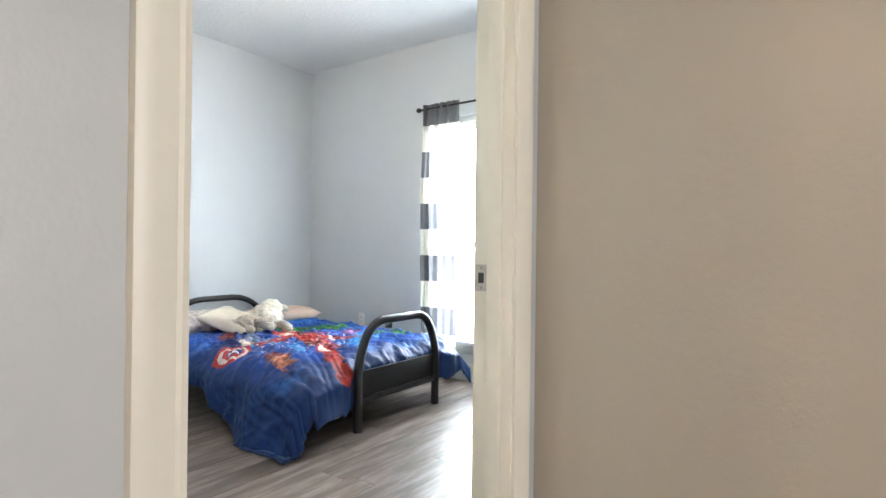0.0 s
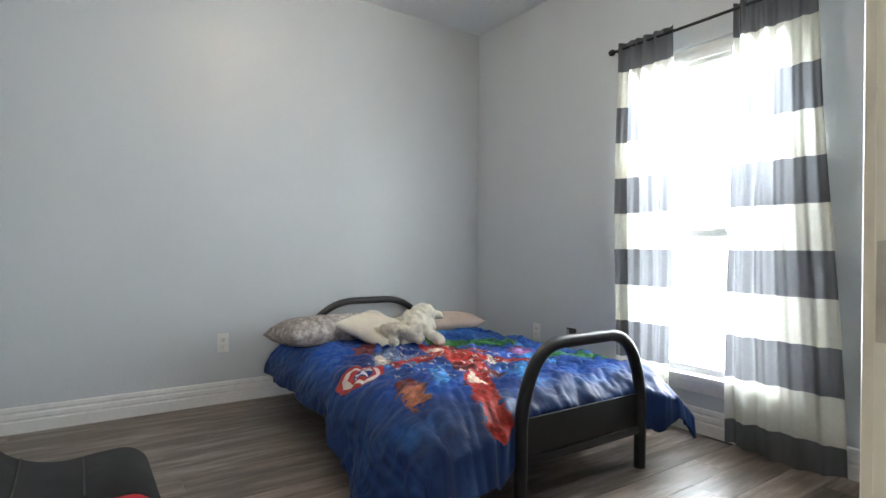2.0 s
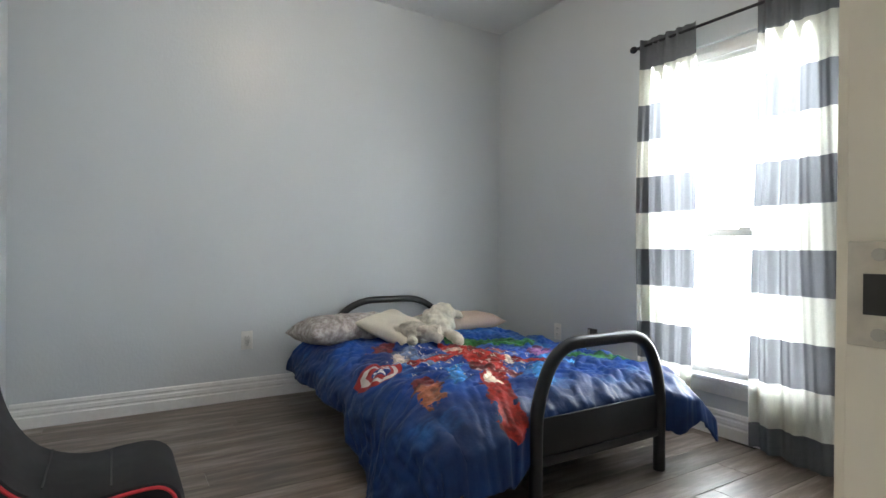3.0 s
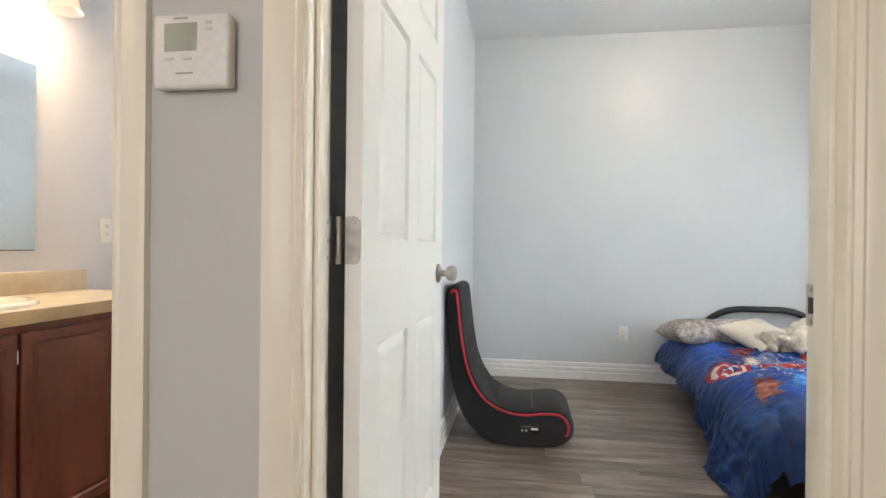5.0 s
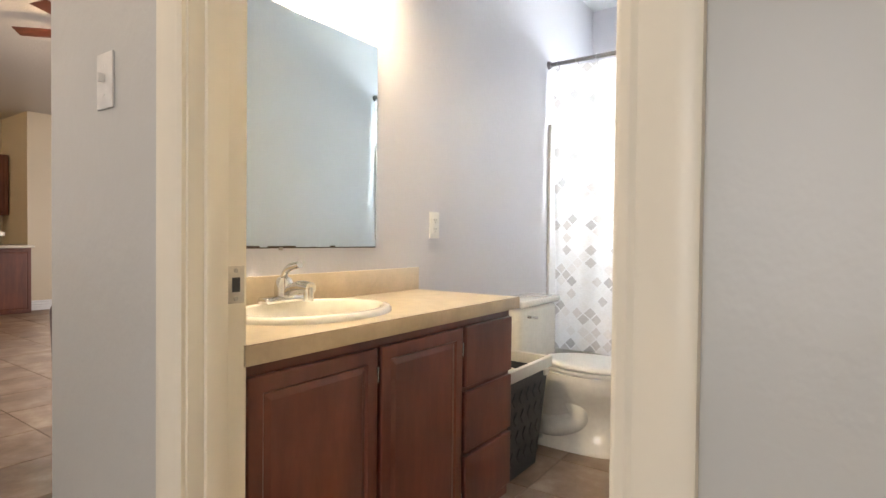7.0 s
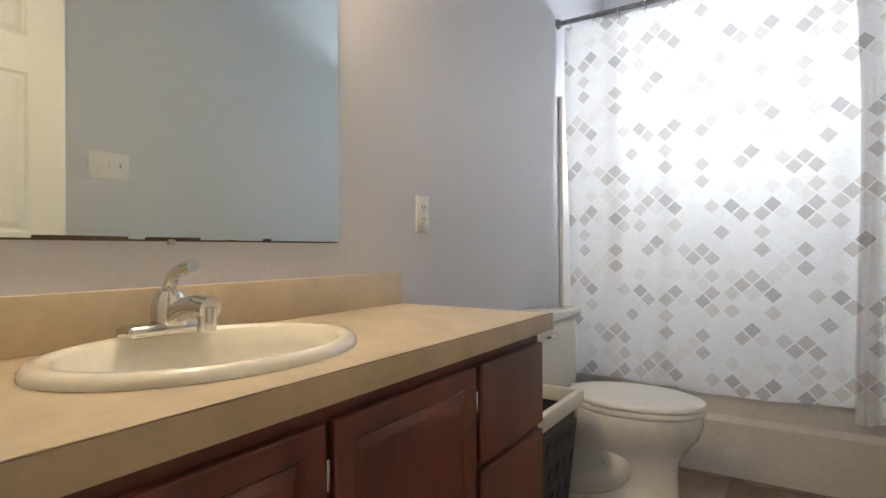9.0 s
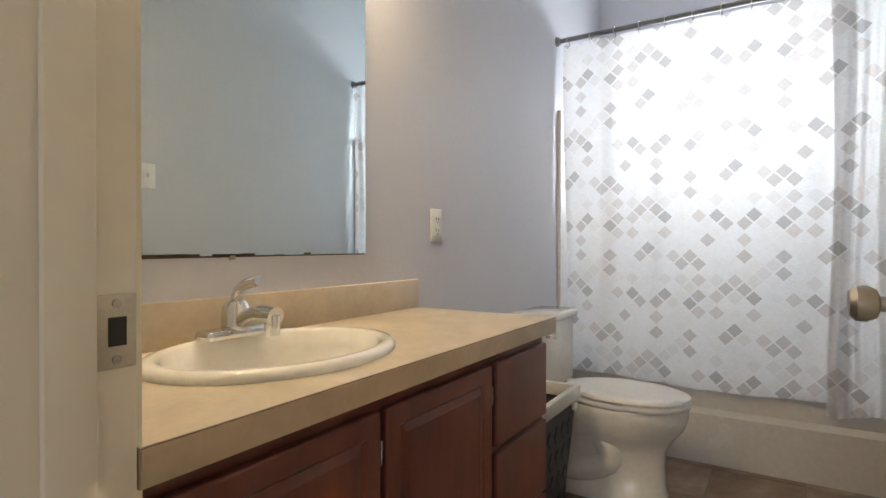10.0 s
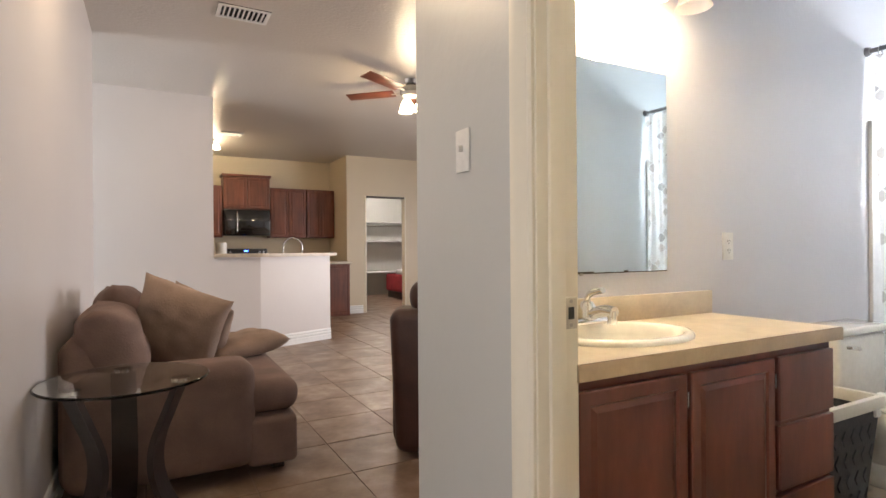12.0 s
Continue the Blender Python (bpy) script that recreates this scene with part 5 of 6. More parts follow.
def toilet():
    cx = -2.13
    r = root("toilet", cx, -0.1, 0, label="cream porcelain toilet with closed white lid", category="toilet")
    part("tank", B(cx - 0.225, cx + 0.225, -0.468, -0.285, 0.385, 0.70, bevel=0.03, seg=4), PORCELAIN, r)
    part("tank_lid", B(cx - 0.24, cx + 0.24, -0.472, -0.27, 0.70, 0.738, bevel=0.014, seg=4), PORCELAIN, r)
    part("flush_lever", tube(bmesh.new(), [(cx + 0.17, -0.275, 0.655), (cx + 0.17, -0.262, 0.655), (cx + 0.10, -0.258, 0.645)], 0.008), CHROME, r)

    def loop(z, yb, yf, w, n=40, sq=1.0):
        pts = []
        yc = yb + (yf - yb) * 0.52
        for k in range(n):
            a = 2 * math.pi * k / n
            s, c = math.sin(a), math.cos(a)
            ly = (yf - yc) if s > 0 else (yc - yb)
            pts.append((cx + w * math.copysign(abs(c) ** sq, c), yc + ly * math.copysign(abs(s) ** sq, s), z))
        return pts

    def skin(loops):
        bm = bmesh.new()
        rings = [[bm.verts.new(p) for p in lp] for lp in loops]
        n = len(rings[0])
        for a, b in zip(rings, rings[1:]):
            for k in range(n):
                bm.faces.new((a[k], a[(k + 1) % n], b[(k + 1) % n], b[k]))
        bm.faces.new(rings[0][::-1])
        bm.faces.new(rings[-1])
        return bm

    part("bowl", skin([loop(0.0, -0.40, 0.178, 0.128, sq=0.7), loop(0.03, -0.40, 0.178, 0.125, sq=0.7), loop(0.045, -0.39, 0.170, 0.112, sq=0.75), loop(0.15, -0.37, 0.166, 0.104, sq=0.8), loop(0.21, -0.35, 0.172, 0.112, sq=0.85), loop(0.255, -0.34, 0.198, 0.138), loop(0.30, -0.33, 0.235, 0.164), loop(0.345, -0.33, 0.252, 0.176), loop(0.378, -0.33, 0.254, 0.178), loop(0.39, -0.33, 0.250, 0.175)]), PORCELAIN, r, angle=60)
    for sx in (-1, 1):
        part("trapway", tube(bmesh.new(), rounded([(cx + sx * 0.075, -0.10, 0.29), (cx + sx * 0.082, 0.0, 0.17), (cx + sx * 0.086, -0.16, 0.09), (cx + sx * 0.070, -0.33, 0.12)], 0.09, 8), 0.055, 16), PORCELAIN, r, angle=60)
        part("bolt_cap", ball(bmesh.new(), (cx + sx * 0.108, -0.22, 0.035), (0.014, 0.014, 0.014), seg=12), PLASTIC, r)
    part("seat", skin([loop(0.392, -0.235, 0.256, 0.176), loop(0.396, -0.24, 0.262, 0.181), loop(0.410, -0.24, 0.262, 0.181), loop(0.414, -0.235, 0.256, 0.176)]), PLASTIC, r, angle=60)
    part("lid", skin([loop(0.4175, -0.235, 0.250, 0.170), loop(0.4215, -0.245, 0.262, 0.180), loop(0.432, -0.245, 0.260, 0.178), loop(0.440, -0.232, 0.235, 0.160), loop(0.444, -0.18, 0.13, 0.10)]), PLASTIC, r, angle=60)
    for sx in (-1, 1):
        part("seat_hinge", B(cx + sx * 0.075 - 0.022, cx + sx * 0.075 + 0.022, -0.268, -0.236, 0.391, 0.428, bevel=0.008), PLASTIC, r)


toilet()


def basket():
    r = root("laundry_basket", -1.640, -0.275, 0, label="charcoal woven plastic basket with a white rim, holding bits of paper", category="basket")
    bm = bmesh.new()
    lo = [(-1.810, -0.40), (-1.470, -0.40), (-1.470, -0.145), (-1.810, -0.145)]
    hi = [(-1.850, -0.44), (-1.430, -0.44), (-1.430, -0.105), (-1.850, -0.105)]
    v0 = [bm.verts.new((x, y, 0)) for x, y in lo]
    v1 = [bm.verts.new((x, y, 0.455)) for x, y in hi]
    v2 = [bm.verts.new((x * 0.985 - 0.0235, y * 0.985 - 0.004, 0.455)) for x, y in hi]
    v3 = [bm.verts.new((x * 0.975 - 0.039, y * 0.96 - 0.011, 0.02)) for x, y in lo]
    for a, b in ((v0, v1), (v1, v2), (v2, v3)):
        for k in range(4):
            bm.faces.new((a[k], a[(k + 1) % 4], b[(k + 1) % 4], b[k]))
    bm.faces.new(v0[::-1])
    bm.faces.new(v3)
    bmesh.ops.bevel(bm, geom=[e for e in bm.edges if abs(e.verts[0].co.z - e.verts[1].co.z) > 0.3], offset=0.02, segments=3, affect="EDGES")
    part("body", bm, BASKET_DARK, r)
    bm = bmesh.new()
    for x0, x1, y0, y1 in ((-1.860, -1.420, -0.45, -0.425), (-1.860, -1.420, -0.12, -0.095), (-1.860, -1.835, -0.425, -0.12), (-1.445, -1.420, -0.425, -0.12)):
        box(bm, x0, x1, y0, y1, 0.45, 0.50, bevel=0.005)
    part("rim", bm, BASKET_RIM, r, "white plastic rim")
    part("tab", B(-1.805, -1.765, -0.1, -0.088, 0.425, 0.452, bevel=0.003), BASKET_RIM, r)
    for i in range(5):
        for j in range(4):
            x, z = -1.765 + i * 0.065 + 0.03 * (j % 2), 0.10 + j * 0.09
            yy = -0.145 + 0.04 * z / 0.455
            part("weave", tube(bmesh.new(), [(x - 0.025, yy + 0.003, z - 0.03), (x, yy + 0.006, z), (x - 0.025, yy + 0.006, z + 0.03)], 0.0025, 6), BASKET_DARK, r)
    part("contents", pillow_like(-1.640, -0.27, 0.40), CREAM_CLOTH, r, "crumpled paper inside")


def pillow_like(x, y, z):
    bm = ball(bmesh.new(), (x, y, z), (0.17, 0.13, 0.05), seg=20)
    for v in bm.verts:
        v.co.z += 0.03 * noise.noise(v.co * 18)
    return bm


basket()


def bathtub():
    r = root("bathtub", -3.02, 0.26, 0, label="white enamel bathtub with a stepped front", category="bathtub")
    x0, x1, y0, y1, h = -3.40, -2.655, -0.47, 0.99, 0.40
    bm = bmesh.new()
    prof = [(x1 + 0.012, 0.0), (x1 + 0.012, 0.235), (x1 - 0.004, 0.262), (x1 - 0.006, 0.36), (x1 + 0.004, 0.385), (x1 - 0.006, h), (x1 - 0.07, h), (x1 - 0.09, h - 0.015), (x1 - 0.13, 0.14), (x1 - 0.18, 0.08), (x0 + 0.16, 0.08), (x0 + 0.1, 0.14), (x0 + 0.07, h - 0.015), (x0 + 0.055, h), (x0, h), (x0, 0.0)]
    prism(bm, prof, lambda u, v, a: (u, a, v), y0, y1)
    part("tub", bm, TUB_WHITE, r, smooth=False)
    for a, b in ((y0 + 0.001, y0 + 0.09), (y1 - 0.09, y1 - 0.001)):
        part("end_deck", B(x0 + 0.05, x1 - 0.06, a, b, 0.06, h - 0.002, bevel=0.01), TUB_WHITE, r)


bathtub()


def surround():
    r = root("shower_surround", -3.02, 0.26, 0.40, label="off-white plastic shower surround panels on three walls", category="shower surround", kind="structure")
    part("panel", B(-3.40, -2.625, -0.4735, -0.452, 0.405, 1.775, bevel=0.006), SURROUND, r)
    part("panel", B(-3.40, -2.625, 0.971, 0.9925, 0.405, 1.775, bevel=0.006), SURROUND, r)
    part("panel", B(-3.4045, -3.385, -0.45, 0.97, 0.405, 1.34, bevel=0.006), SURROUND, r)


surround()
drape("shower_curtain", (-0.43, 0.80, -2.625), 0.365, 2.115, DIAMOND, "white shower curtain printed with grey diamonds, glowing with daylight", 5.0, 0.016, 21, along="y", nu=150, flare=0.0)
drape("shower_curtain", (0.735, 0.975, -2.598), 0.325, 2.115, DIAMOND, "gathered end of the diamond-print shower curtain", 3.0, 0.016, 27, along="y", nu=70, flare=0.0)


def shower_rod():
    r = root("shower_rod", -2.615, 0.26, 2.14, label="dark grey metal shower curtain rod with rings", category="curtain rod")
    part("rod", cyl(bmesh.new(), (-2.615, -0.472, 2.14), (-2.615, 0.991, 2.14), 0.0125), ROD_GREY, r)
    for y, s in ((-0.4735, 1), (0.9925, -1)):
        part("flange", cyl(bmesh.new(), (-2.615, y, 2.14), (-2.615, y + s * 0.02, 2.14), 0.026, 0.02), ROD_GREY, r)
    for i in range(12):
        y = -0.41 + i * 0.122
        part("ring", tube(bmesh.new(), [(-2.615 + 0.02 * math.cos(a), y, 2.126 + 0.03 * math.sin(a)) for a in [k * math.pi / 8 for k in range(16)]], 0.0022, 6, True), CHROME, r)


shower_rod()


def triple_switch():
    r = root("light_switch", -1.15, 0.993, 1.36, label="white triple toggle switch on the bathroom wall", category="light switch")
    part("cover_plate", B(-1.232, -1.068, 0.987, 0.993, 1.302, 1.418, bevel=0.002), PLASTIC, r)
    for x in (-1.196, -1.15, -1.104):
        part("toggle", B(x - 0.005, x + 0.005, 0.975, 0.987, 1.355, 1.373, bevel=0.002), PLASTIC, r)


triple_switch()

# ---- living room and kitchen ----


def soft_box(bm, x0, x1, y0, y1, z0, z1, r=0.05, puff=0.02, seed=0.0):
    made = len(bm.verts)
    box(bm, x0, x1, y0, y1, z0, z1, bevel=r, seg=5)
    bm.verts.ensure_lookup_table()
    c = Vector(((x0 + x1) / 2, (y0 + y1) / 2, (z0 + z1) / 2))
    for v in bm.verts[made:]:
        v.co += (v.co - c).normalized() * puff * noise.noise(v.co * 3.0 + Vector((seed, 0, 0)))
    return bm


def sofa():
    r = root("sofa", 0.6, -2.7, 0, label="taupe microfibre sofa with loose cushions along the wall", category="sofa")
    part("base", soft_box(bmesh.new(), 0.14, 1.06, -3.60, -1.80, 0.06, 0.30, 0.03, 0.01), SOFA_CLOTH, r)
    for y0, y1 in ((-2.02, -1.74), (-3.66, -3.38)):
        part("arm", soft_box(bmesh.new(), 0.30, 1.08, y0, y1, 0.06, 0.575, 0.075, 0.012, y0), SOFA_CLOTH, r)
    part("front_panel", soft_box(bmesh.new(), 0.10, 0.34, -2.03, -1.755, 0.05, 0.29, 0.03, 0.01), SOFA_CLOTH, r)
    part("front_panel", soft_box(bmesh.new(), 0.10, 0.34, -3.65, -3.39, 0.05, 0.29, 0.03, 0.01), SOFA_CLOTH, r)
    part("back", soft_box(bmesh.new(), 0.84, 1.10, -3.60, -1.80, 0.06, 0.72, 0.07, 0.015), SOFA_CLOTH, r)
    for i, (y0, y1) in enumerate(((-2.72, -1.77), (-3.66, -2.73))):
        part("seat_cushion", soft_box(bmesh.new(), 0.08, 0.86, y0, y1, 0.295, 0.46, 0.07, 0.02, i * 3.0), SOFA_CLOTH, r)
    for x in (0.18, 0.98):
        for y in (-3.52, -1.88):
            part("foot", B(x - 0.03, x + 0.03, y - 0.03, y + 0.03, 0, 0.062, bevel=0.004), DARK_WOOD, r)


sofa()
pillow("sofa_cushion", (0.92, -2.06, 0.66), (0.60, 0.40, 0.30), (74, 0, -88), SOFA_CLOTH, "plump taupe back cushion on the sofa", 11.0, category="cushion")
pillow("sofa_cushion", (0.62, -2.20, 0.70), (0.47, 0.47, 0.24), (80, -20, -24), CUSHION_CLOTH, "square taupe cushion set on its corner", 13.0, category="cushion")
pillow("sofa_cushion", (0.89, -2.68, 0.69), (0.58, 0.46, 0.28), (74, 4, -84), SOFA_CLOTH, "plump taupe back cushion on the sofa", 15.0, category="cushion")
pillow("sofa_cushion", (0.50, -2.52, 0.66), (0.42, 0.42, 0.18), (76, -24, -42), CUSHION_CLOTH, "square beige cushion leaning on the sofa back", 17.0, category="cushion")
pillow("sofa_cushion", (0.26, -2.66, 0.50), (0.46, 0.56, 0.16), (4, 8, 15), CUSHION_CLOTH, "rumpled beige cushion on the sofa seat", 19.0, category="cushion")


def side_table():
    cx, cy, zt = 0.83, -1.42, 0.612
    r = root("side_table", cx, cy, 0, label="round glass side table on a dark curved wooden base", category="table")
    part("glass_top", lathe(bmesh.new(), [(0.285, 0.0), (0.29, 0.004), (0.29, 0.008), (0.285, 0.012)], (cx, cy, zt), 64), TABLE_GLASS, r, "clear glass top with green edge")
    for k in range(3):
        a = radians(35 + 120 * k)
        pts = rounded([(cx + 0.25 * math.cos(a), cy + 0.25 * math.sin(a), 0.0), (cx + 0.07 * math.cos(a), cy + 0.07 * math.sin(a), 0.28), (cx + 0.20 * math.cos(a), cy + 0.20 * math.sin(a), 0.60)], 0.22, 10)
        bm = bmesh.new()
        sx, sy = -math.sin(a), math.cos(a)
        rows = []
        for p in pts:
            w, t = 0.045, 0.012
            rows.append([bm.verts.new((p.x + sx * w * i + math.cos(a) * t * j, p.y + sy * w * i + math.sin(a) * t * j, p.z)) for i, j in ((-1, -1), (1, -1), (1, 1), (-1, 1))])
        for p, q in zip(rows, rows[1:]):
            for i in range(4):
                bm.faces.new((p[i], p[(i + 1) % 4], q[(i + 1) % 4], q[i]))
        bm.faces.new(rows[0][::-1])
        bm.faces.new(rows[-1])
        leg = part("leg", bm, DARK_WOOD, r)
        part("pad", cyl(bmesh.new(), (cx + 0.20 * math.cos(a), cy + 0.20 * math.sin(a), 0.60), (cx + 0.20 * math.cos(a), cy + 0.20 * math.sin(a), zt), 0.035, seg=18), CHROME, leg)


side_table()


def recliner():
    """Local x runs along the back, which is turned to the hall; the seat lies towards -y."""
    r = root("recliner", -0.33, -1.62, 0, -30, label="dark brown leather recliner with its back to the hall", category="armchair")
    part("base", soft_box(bmesh.new(), -0.80, -0.06, -0.80, -0.06, 0.02, 0.40, 0.05, 0.015), LEATHER, r, local=True)
    for i, x0 in enumerate((-0.86, -0.17)):
        part("arm", soft_box(bmesh.new(), x0, x0 + 0.17, -0.88, -0.12, 0.03, 0.60, 0.075, 0.02, i + 2), LEATHER, r, local=True)
    bm = soft_box(bmesh.new(), -0.83, 0.0, -0.26, 0.0, 0.03, 0.79, 0.06, 0.02, 6)
    for v in bm.verts:
        v.co.x += (-0.04 if v.co.x > -0.4 else 0.03) * max(0, 0.6 - v.co.z)
        v.co.y -= 0.02 * (0.79 - v.co.z)
    part("backrest", bm, LEATHER, r, local=True)
    part("headrest", soft_box(bmesh.new(), -0.72, -0.10, -0.24, -0.05, 0.75, 0.94, 0.085, 0.03, 8), LEATHER, r, local=True)


recliner()


def ceiling_fan():
    x, y = -1.48, -3.75
    r = root("ceiling_fan", x, y, CEIL, label="ceiling fan with reddish wooden blades and lit glass shades", category="ceiling fan")
    part("downrod", cyl(bmesh.new(), (x, y, 2.69), (x, y, CEIL), 0.014), NICKEL, r)
    part("canopy", cyl(bmesh.new(), (x, y, 2.715), (x, y, CEIL), 0.05, 0.065), NICKEL, r)
    part("motor", lathe(bmesh.new(), [(0.03, 0.0), (0.09, 0.015), (0.11, 0.05), (0.10, 0.10), (0.05, 0.13)], (x, y, 2.57)), NICKEL, r)
    for k in range(5):
        a = 72 * k + 28
        bm = box(bmesh.new(), 0.17, 0.66, -0.062, 0.062, -0.004, 0.004, bevel=0.003)
        bmesh.ops.transform(bm, matrix=pose(x, y, 2.63, 0, 0, a) @ pose(0, 0, 0, 11, 0, 0), verts=bm.verts)
        blade = part("blade", bm, BLADE_WOOD, r)
        bm = box(bmesh.new(), 0.08, 0.2, -0.018, 0.018, -0.009, -0.004, bevel=0.002)
        bmesh.ops.transform(bm, matrix=pose(x, y, 2.63, 0, 0, a), verts=bm.verts)
        part("blade_iron", bm, NICKEL, blade)
    for k in range(3):
        a = radians(120 * k + 40)
        lx, ly = x + 0.09 * math.cos(a), y + 0.09 * math.sin(a)
        part("shade", lathe(bmesh.new(), [(0.02, 0.09), (0.04, 0.07), (0.06, 0.03), (0.066, 0.0), (0.03, -0.01)], (lx, ly, 2.45), 20), FAN_GLOW, r, "lit frosted glass shade")


ceiling_fan()


def vent(x0, x1, y0, y1, label):
    r = root("ceiling_vent", (x0 + x1) / 2, (y0 + y1) / 2, CEIL, label=label, category="air vent")
    z = CEIL - 0.012
    part("backing", B(x0, x1, y0, y1, CEIL - 0.003, CEIL), SHADOW_GAP, r)
    for a, b, c, d in ((x0, x1, y0, y0 + 0.025), (x0, x1, y1 - 0.025, y1), (x0, x0 + 0.025, y0 + 0.025, y1 - 0.025), (x1 - 0.025, x1, y0 + 0.025, y1 - 0.025)):
        part("frame", B(a, b, c, d, z, CEIL - 0.003, bevel=0.002), WHITE_TRIM, r)
    n = 9
    for i in range(n):
        x = x0 + 0.03 + (x1 - x0 - 0.06) * (i + 0.5) / n
        bm = box(bmesh.new(), -0.001, 0.001, y0 + 0.026, y1 - 0.026, -0.008, 0.008)
        bmesh.ops.transform(bm, matrix=pose(x, 0, z + 0.004, 0, 35, 0), verts=bm.verts)
        part("slat", bm, WHITE_TRIM, r)


vent(0.0, 0.34, -3.08, -2.86, "white slatted ceiling air vent")
vent(-0.42, -0.12, -7.2, -6.95, "white slatted ceiling air vent in the kitchen")


def bar():
    a, b, c = (0.15, -5.25), (-0.33, -5.25), (-1.23, -5.62)
    r = root("breakfast_bar", -0.5, -5.4, 0, label="angled half-height breakfast bar wall with a pale counter", category="bar", kind="structure")
    d = 0.115
    part("half_wall", prism(bmesh.new(), [a, b, c, (c[0] - 0.02, c[1] - 0.11), (b[0] - 0.02, b[1] - d), (a[0], a[1] - d)], lambda u, v, z: (u, v, z), 0.0, 1.035), LIVING_PAINT, r, smooth=False)
    part("counter", prism(bmesh.new(), [(0.15, -5.19), (-0.345, -5.19), (-1.30, -5.585), (-1.40, -5.88), (-0.45, -5.56), (0.15, -5.56)], lambda u, v, z: (u, v, z), 1.035, 1.072), COUNTER_STONE, r, smooth=False)
    bx, by = c[0] - b[0], c[1] - b[1]
    ln = math.hypot(bx, by)
    nx, ny = by / ln, -bx / ln
    if ny < 0:
        nx, ny = -nx, -ny
    part("base_trim", prism(bmesh.new(), BASE, lambda u, v, t: (b[0] + bx * t + nx * u, b[1] + by * t + ny * u, v), 0, 1), WHITE_TRIM, r, smooth=False)
    part("base_trim", prism(bmesh.new(), BASE, lambda u, v, t: (a[0] + (b[0] - a[0]) * t, a[1] + u, v), 0, 1), WHITE_TRIM, r, smooth=False)


bar()


def cabinet(name, x0, x1, y0, y1, z0, z1, ndoors, label, group="", crown=False):
    r = root(name, (x0 + x1) / 2, (y0 + y1) / 2, z0, label=label, category="cabinet", group=group)
    part("body", B(x0, x1, y0, y1 - 0.02, z0, z1, bevel=0.002), KITCHEN_WOOD, r, smooth=False)
    w = (x1 - x0) / ndoors
    for i in range(ndoors):
        raised_front("door", x0 + i * w + 0.008, x0 + (i + 1) * w - 0.008, z0 + 0.015, z1 - 0.015, y1, KITCHEN_WOOD, r)
    if crown:
        part("crown", B(x0 - 0.02, x1 + 0.02, y0, y1 + 0.02, z1, z1 + 0.04, bevel=0.008), KITCHEN_WOOD, r)
    return r


G = "kitchen wall cabinets"
cabinet("wall_cabinet", -1.085, -0.33, -8.995, -8.64, 1.81, 2.36, 2, "taller reddish-brown cabinet above the microwave", G, True)
cabinet("wall_cabinet", -0.32, 0.5, -8.995, -8.67, 1.33, 2.2, 2, "reddish-brown wooden wall cabinet", G)
cabinet("wall_cabinet", -1.72, -1.095, -8.995, -8.67, 1.33, 2.2, 2, "reddish-brown wooden wall cabinet", G)
cabinet("wall_cabinet", -2.24, -1.73, -8.995, -8.67, 1.33, 2.2, 2, "reddish-brown wooden wall cabinet", G)
cabinet("base_cabinet", -2.22, -1.095, -8.99, -8.40, 0.0, 0.87, 3, "reddish-brown wooden base cabinet")
cabinet("base_cabinet", -0.32, 1.2, -8.99, -8.40, 0.0, 0.87, 4, "reddish-brown wooden base cabinet")
cabinet("base_cabinet", -2.22, -1.70, -8.38, -7.75, 0.0, 0.87, 1, "dark wooden base cabinet at the end of the kitchen")
solid("worktop", B(-2.245, -1.095, -8.995, -7.73, 0.872, 0.91, bevel=0.004), COUNTER_STONE, "pale kitchen worktop on the base cabinets", "countertop")
solid("worktop", B(-0.32, 1.2, -8.995, -8.37, 0.872, 0.91, bevel=0.004), COUNTER_STONE, "pale kitchen worktop on the base cabinets", "countertop")


def microwave():
    r = root("microwave", -0.71, -8.82, 1.36, label="black microwave fixed over the range", category="microwave")
    part("body", B(-1.08, -0.335, -8.995, -8.62, 1.36, 1.80, bevel=0.01), APPLIANCE, r)
    part("door", B(-1.075, -0.52, -8.62, -8.60, 1.38, 1.79, bevel=0.008), APPLIANCE, r)
    part("window", B(-1.02, -0.60, -8.60, -8.597, 1.45, 1.72, bevel=0.001), APPLIANCE, r)
    part("control_panel", B(-0.51, -0.34, -8.62, -8.60, 1.38, 1.79, bevel=0.008), APPLIANCE, r)
    part("handle", tube(bmesh.new(), [(-0.54, -8.60, 1.42), (-0.54, -8.57, 1.44), (-0.54, -8.57, 1.74), (-0.54, -8.60, 1.76)], 0.009), STEEL, r)


microwave()


def kitchen_range():
    r = root("kitchen_range", -0.71, -8.7, 0, label="black electric range with a blue clock", category="stove")
    part("body", B(-1.085, -0.33, -8.98, -8.36, 0.0, 0.90, bevel=0.008), APPLIANCE, r)
    part("oven_door", B(-1.07, -0.345, -8.36, -8.335, 0.2, 0.78, bevel=0.008), APPLIANCE, r)
    part("cooktop", B(-1.085, -0.33, -8.98, -8.34, 0.90, 0.915, bevel=0.003), APPLIANCE, r)
    pn = part("back_panel", B(-1.085, -0.33, -8.98, -8.92, 0.915, 1.14, bevel=0.01), APPLIANCE, r)
    part("clock", B(-0.76, -0.70, -8.92, -8.918, 1.09, 1.115), BLUE_LED, pn, "small blue lit clock")
    for x in (-1.02, -0.95, -0.47, -0.40):
        part("dial", cyl(bmesh.new(), (x, -8.92, 1.08), (x, -8.9, 1.08), 0.02, seg=14), STEEL, pn)


kitchen_range()


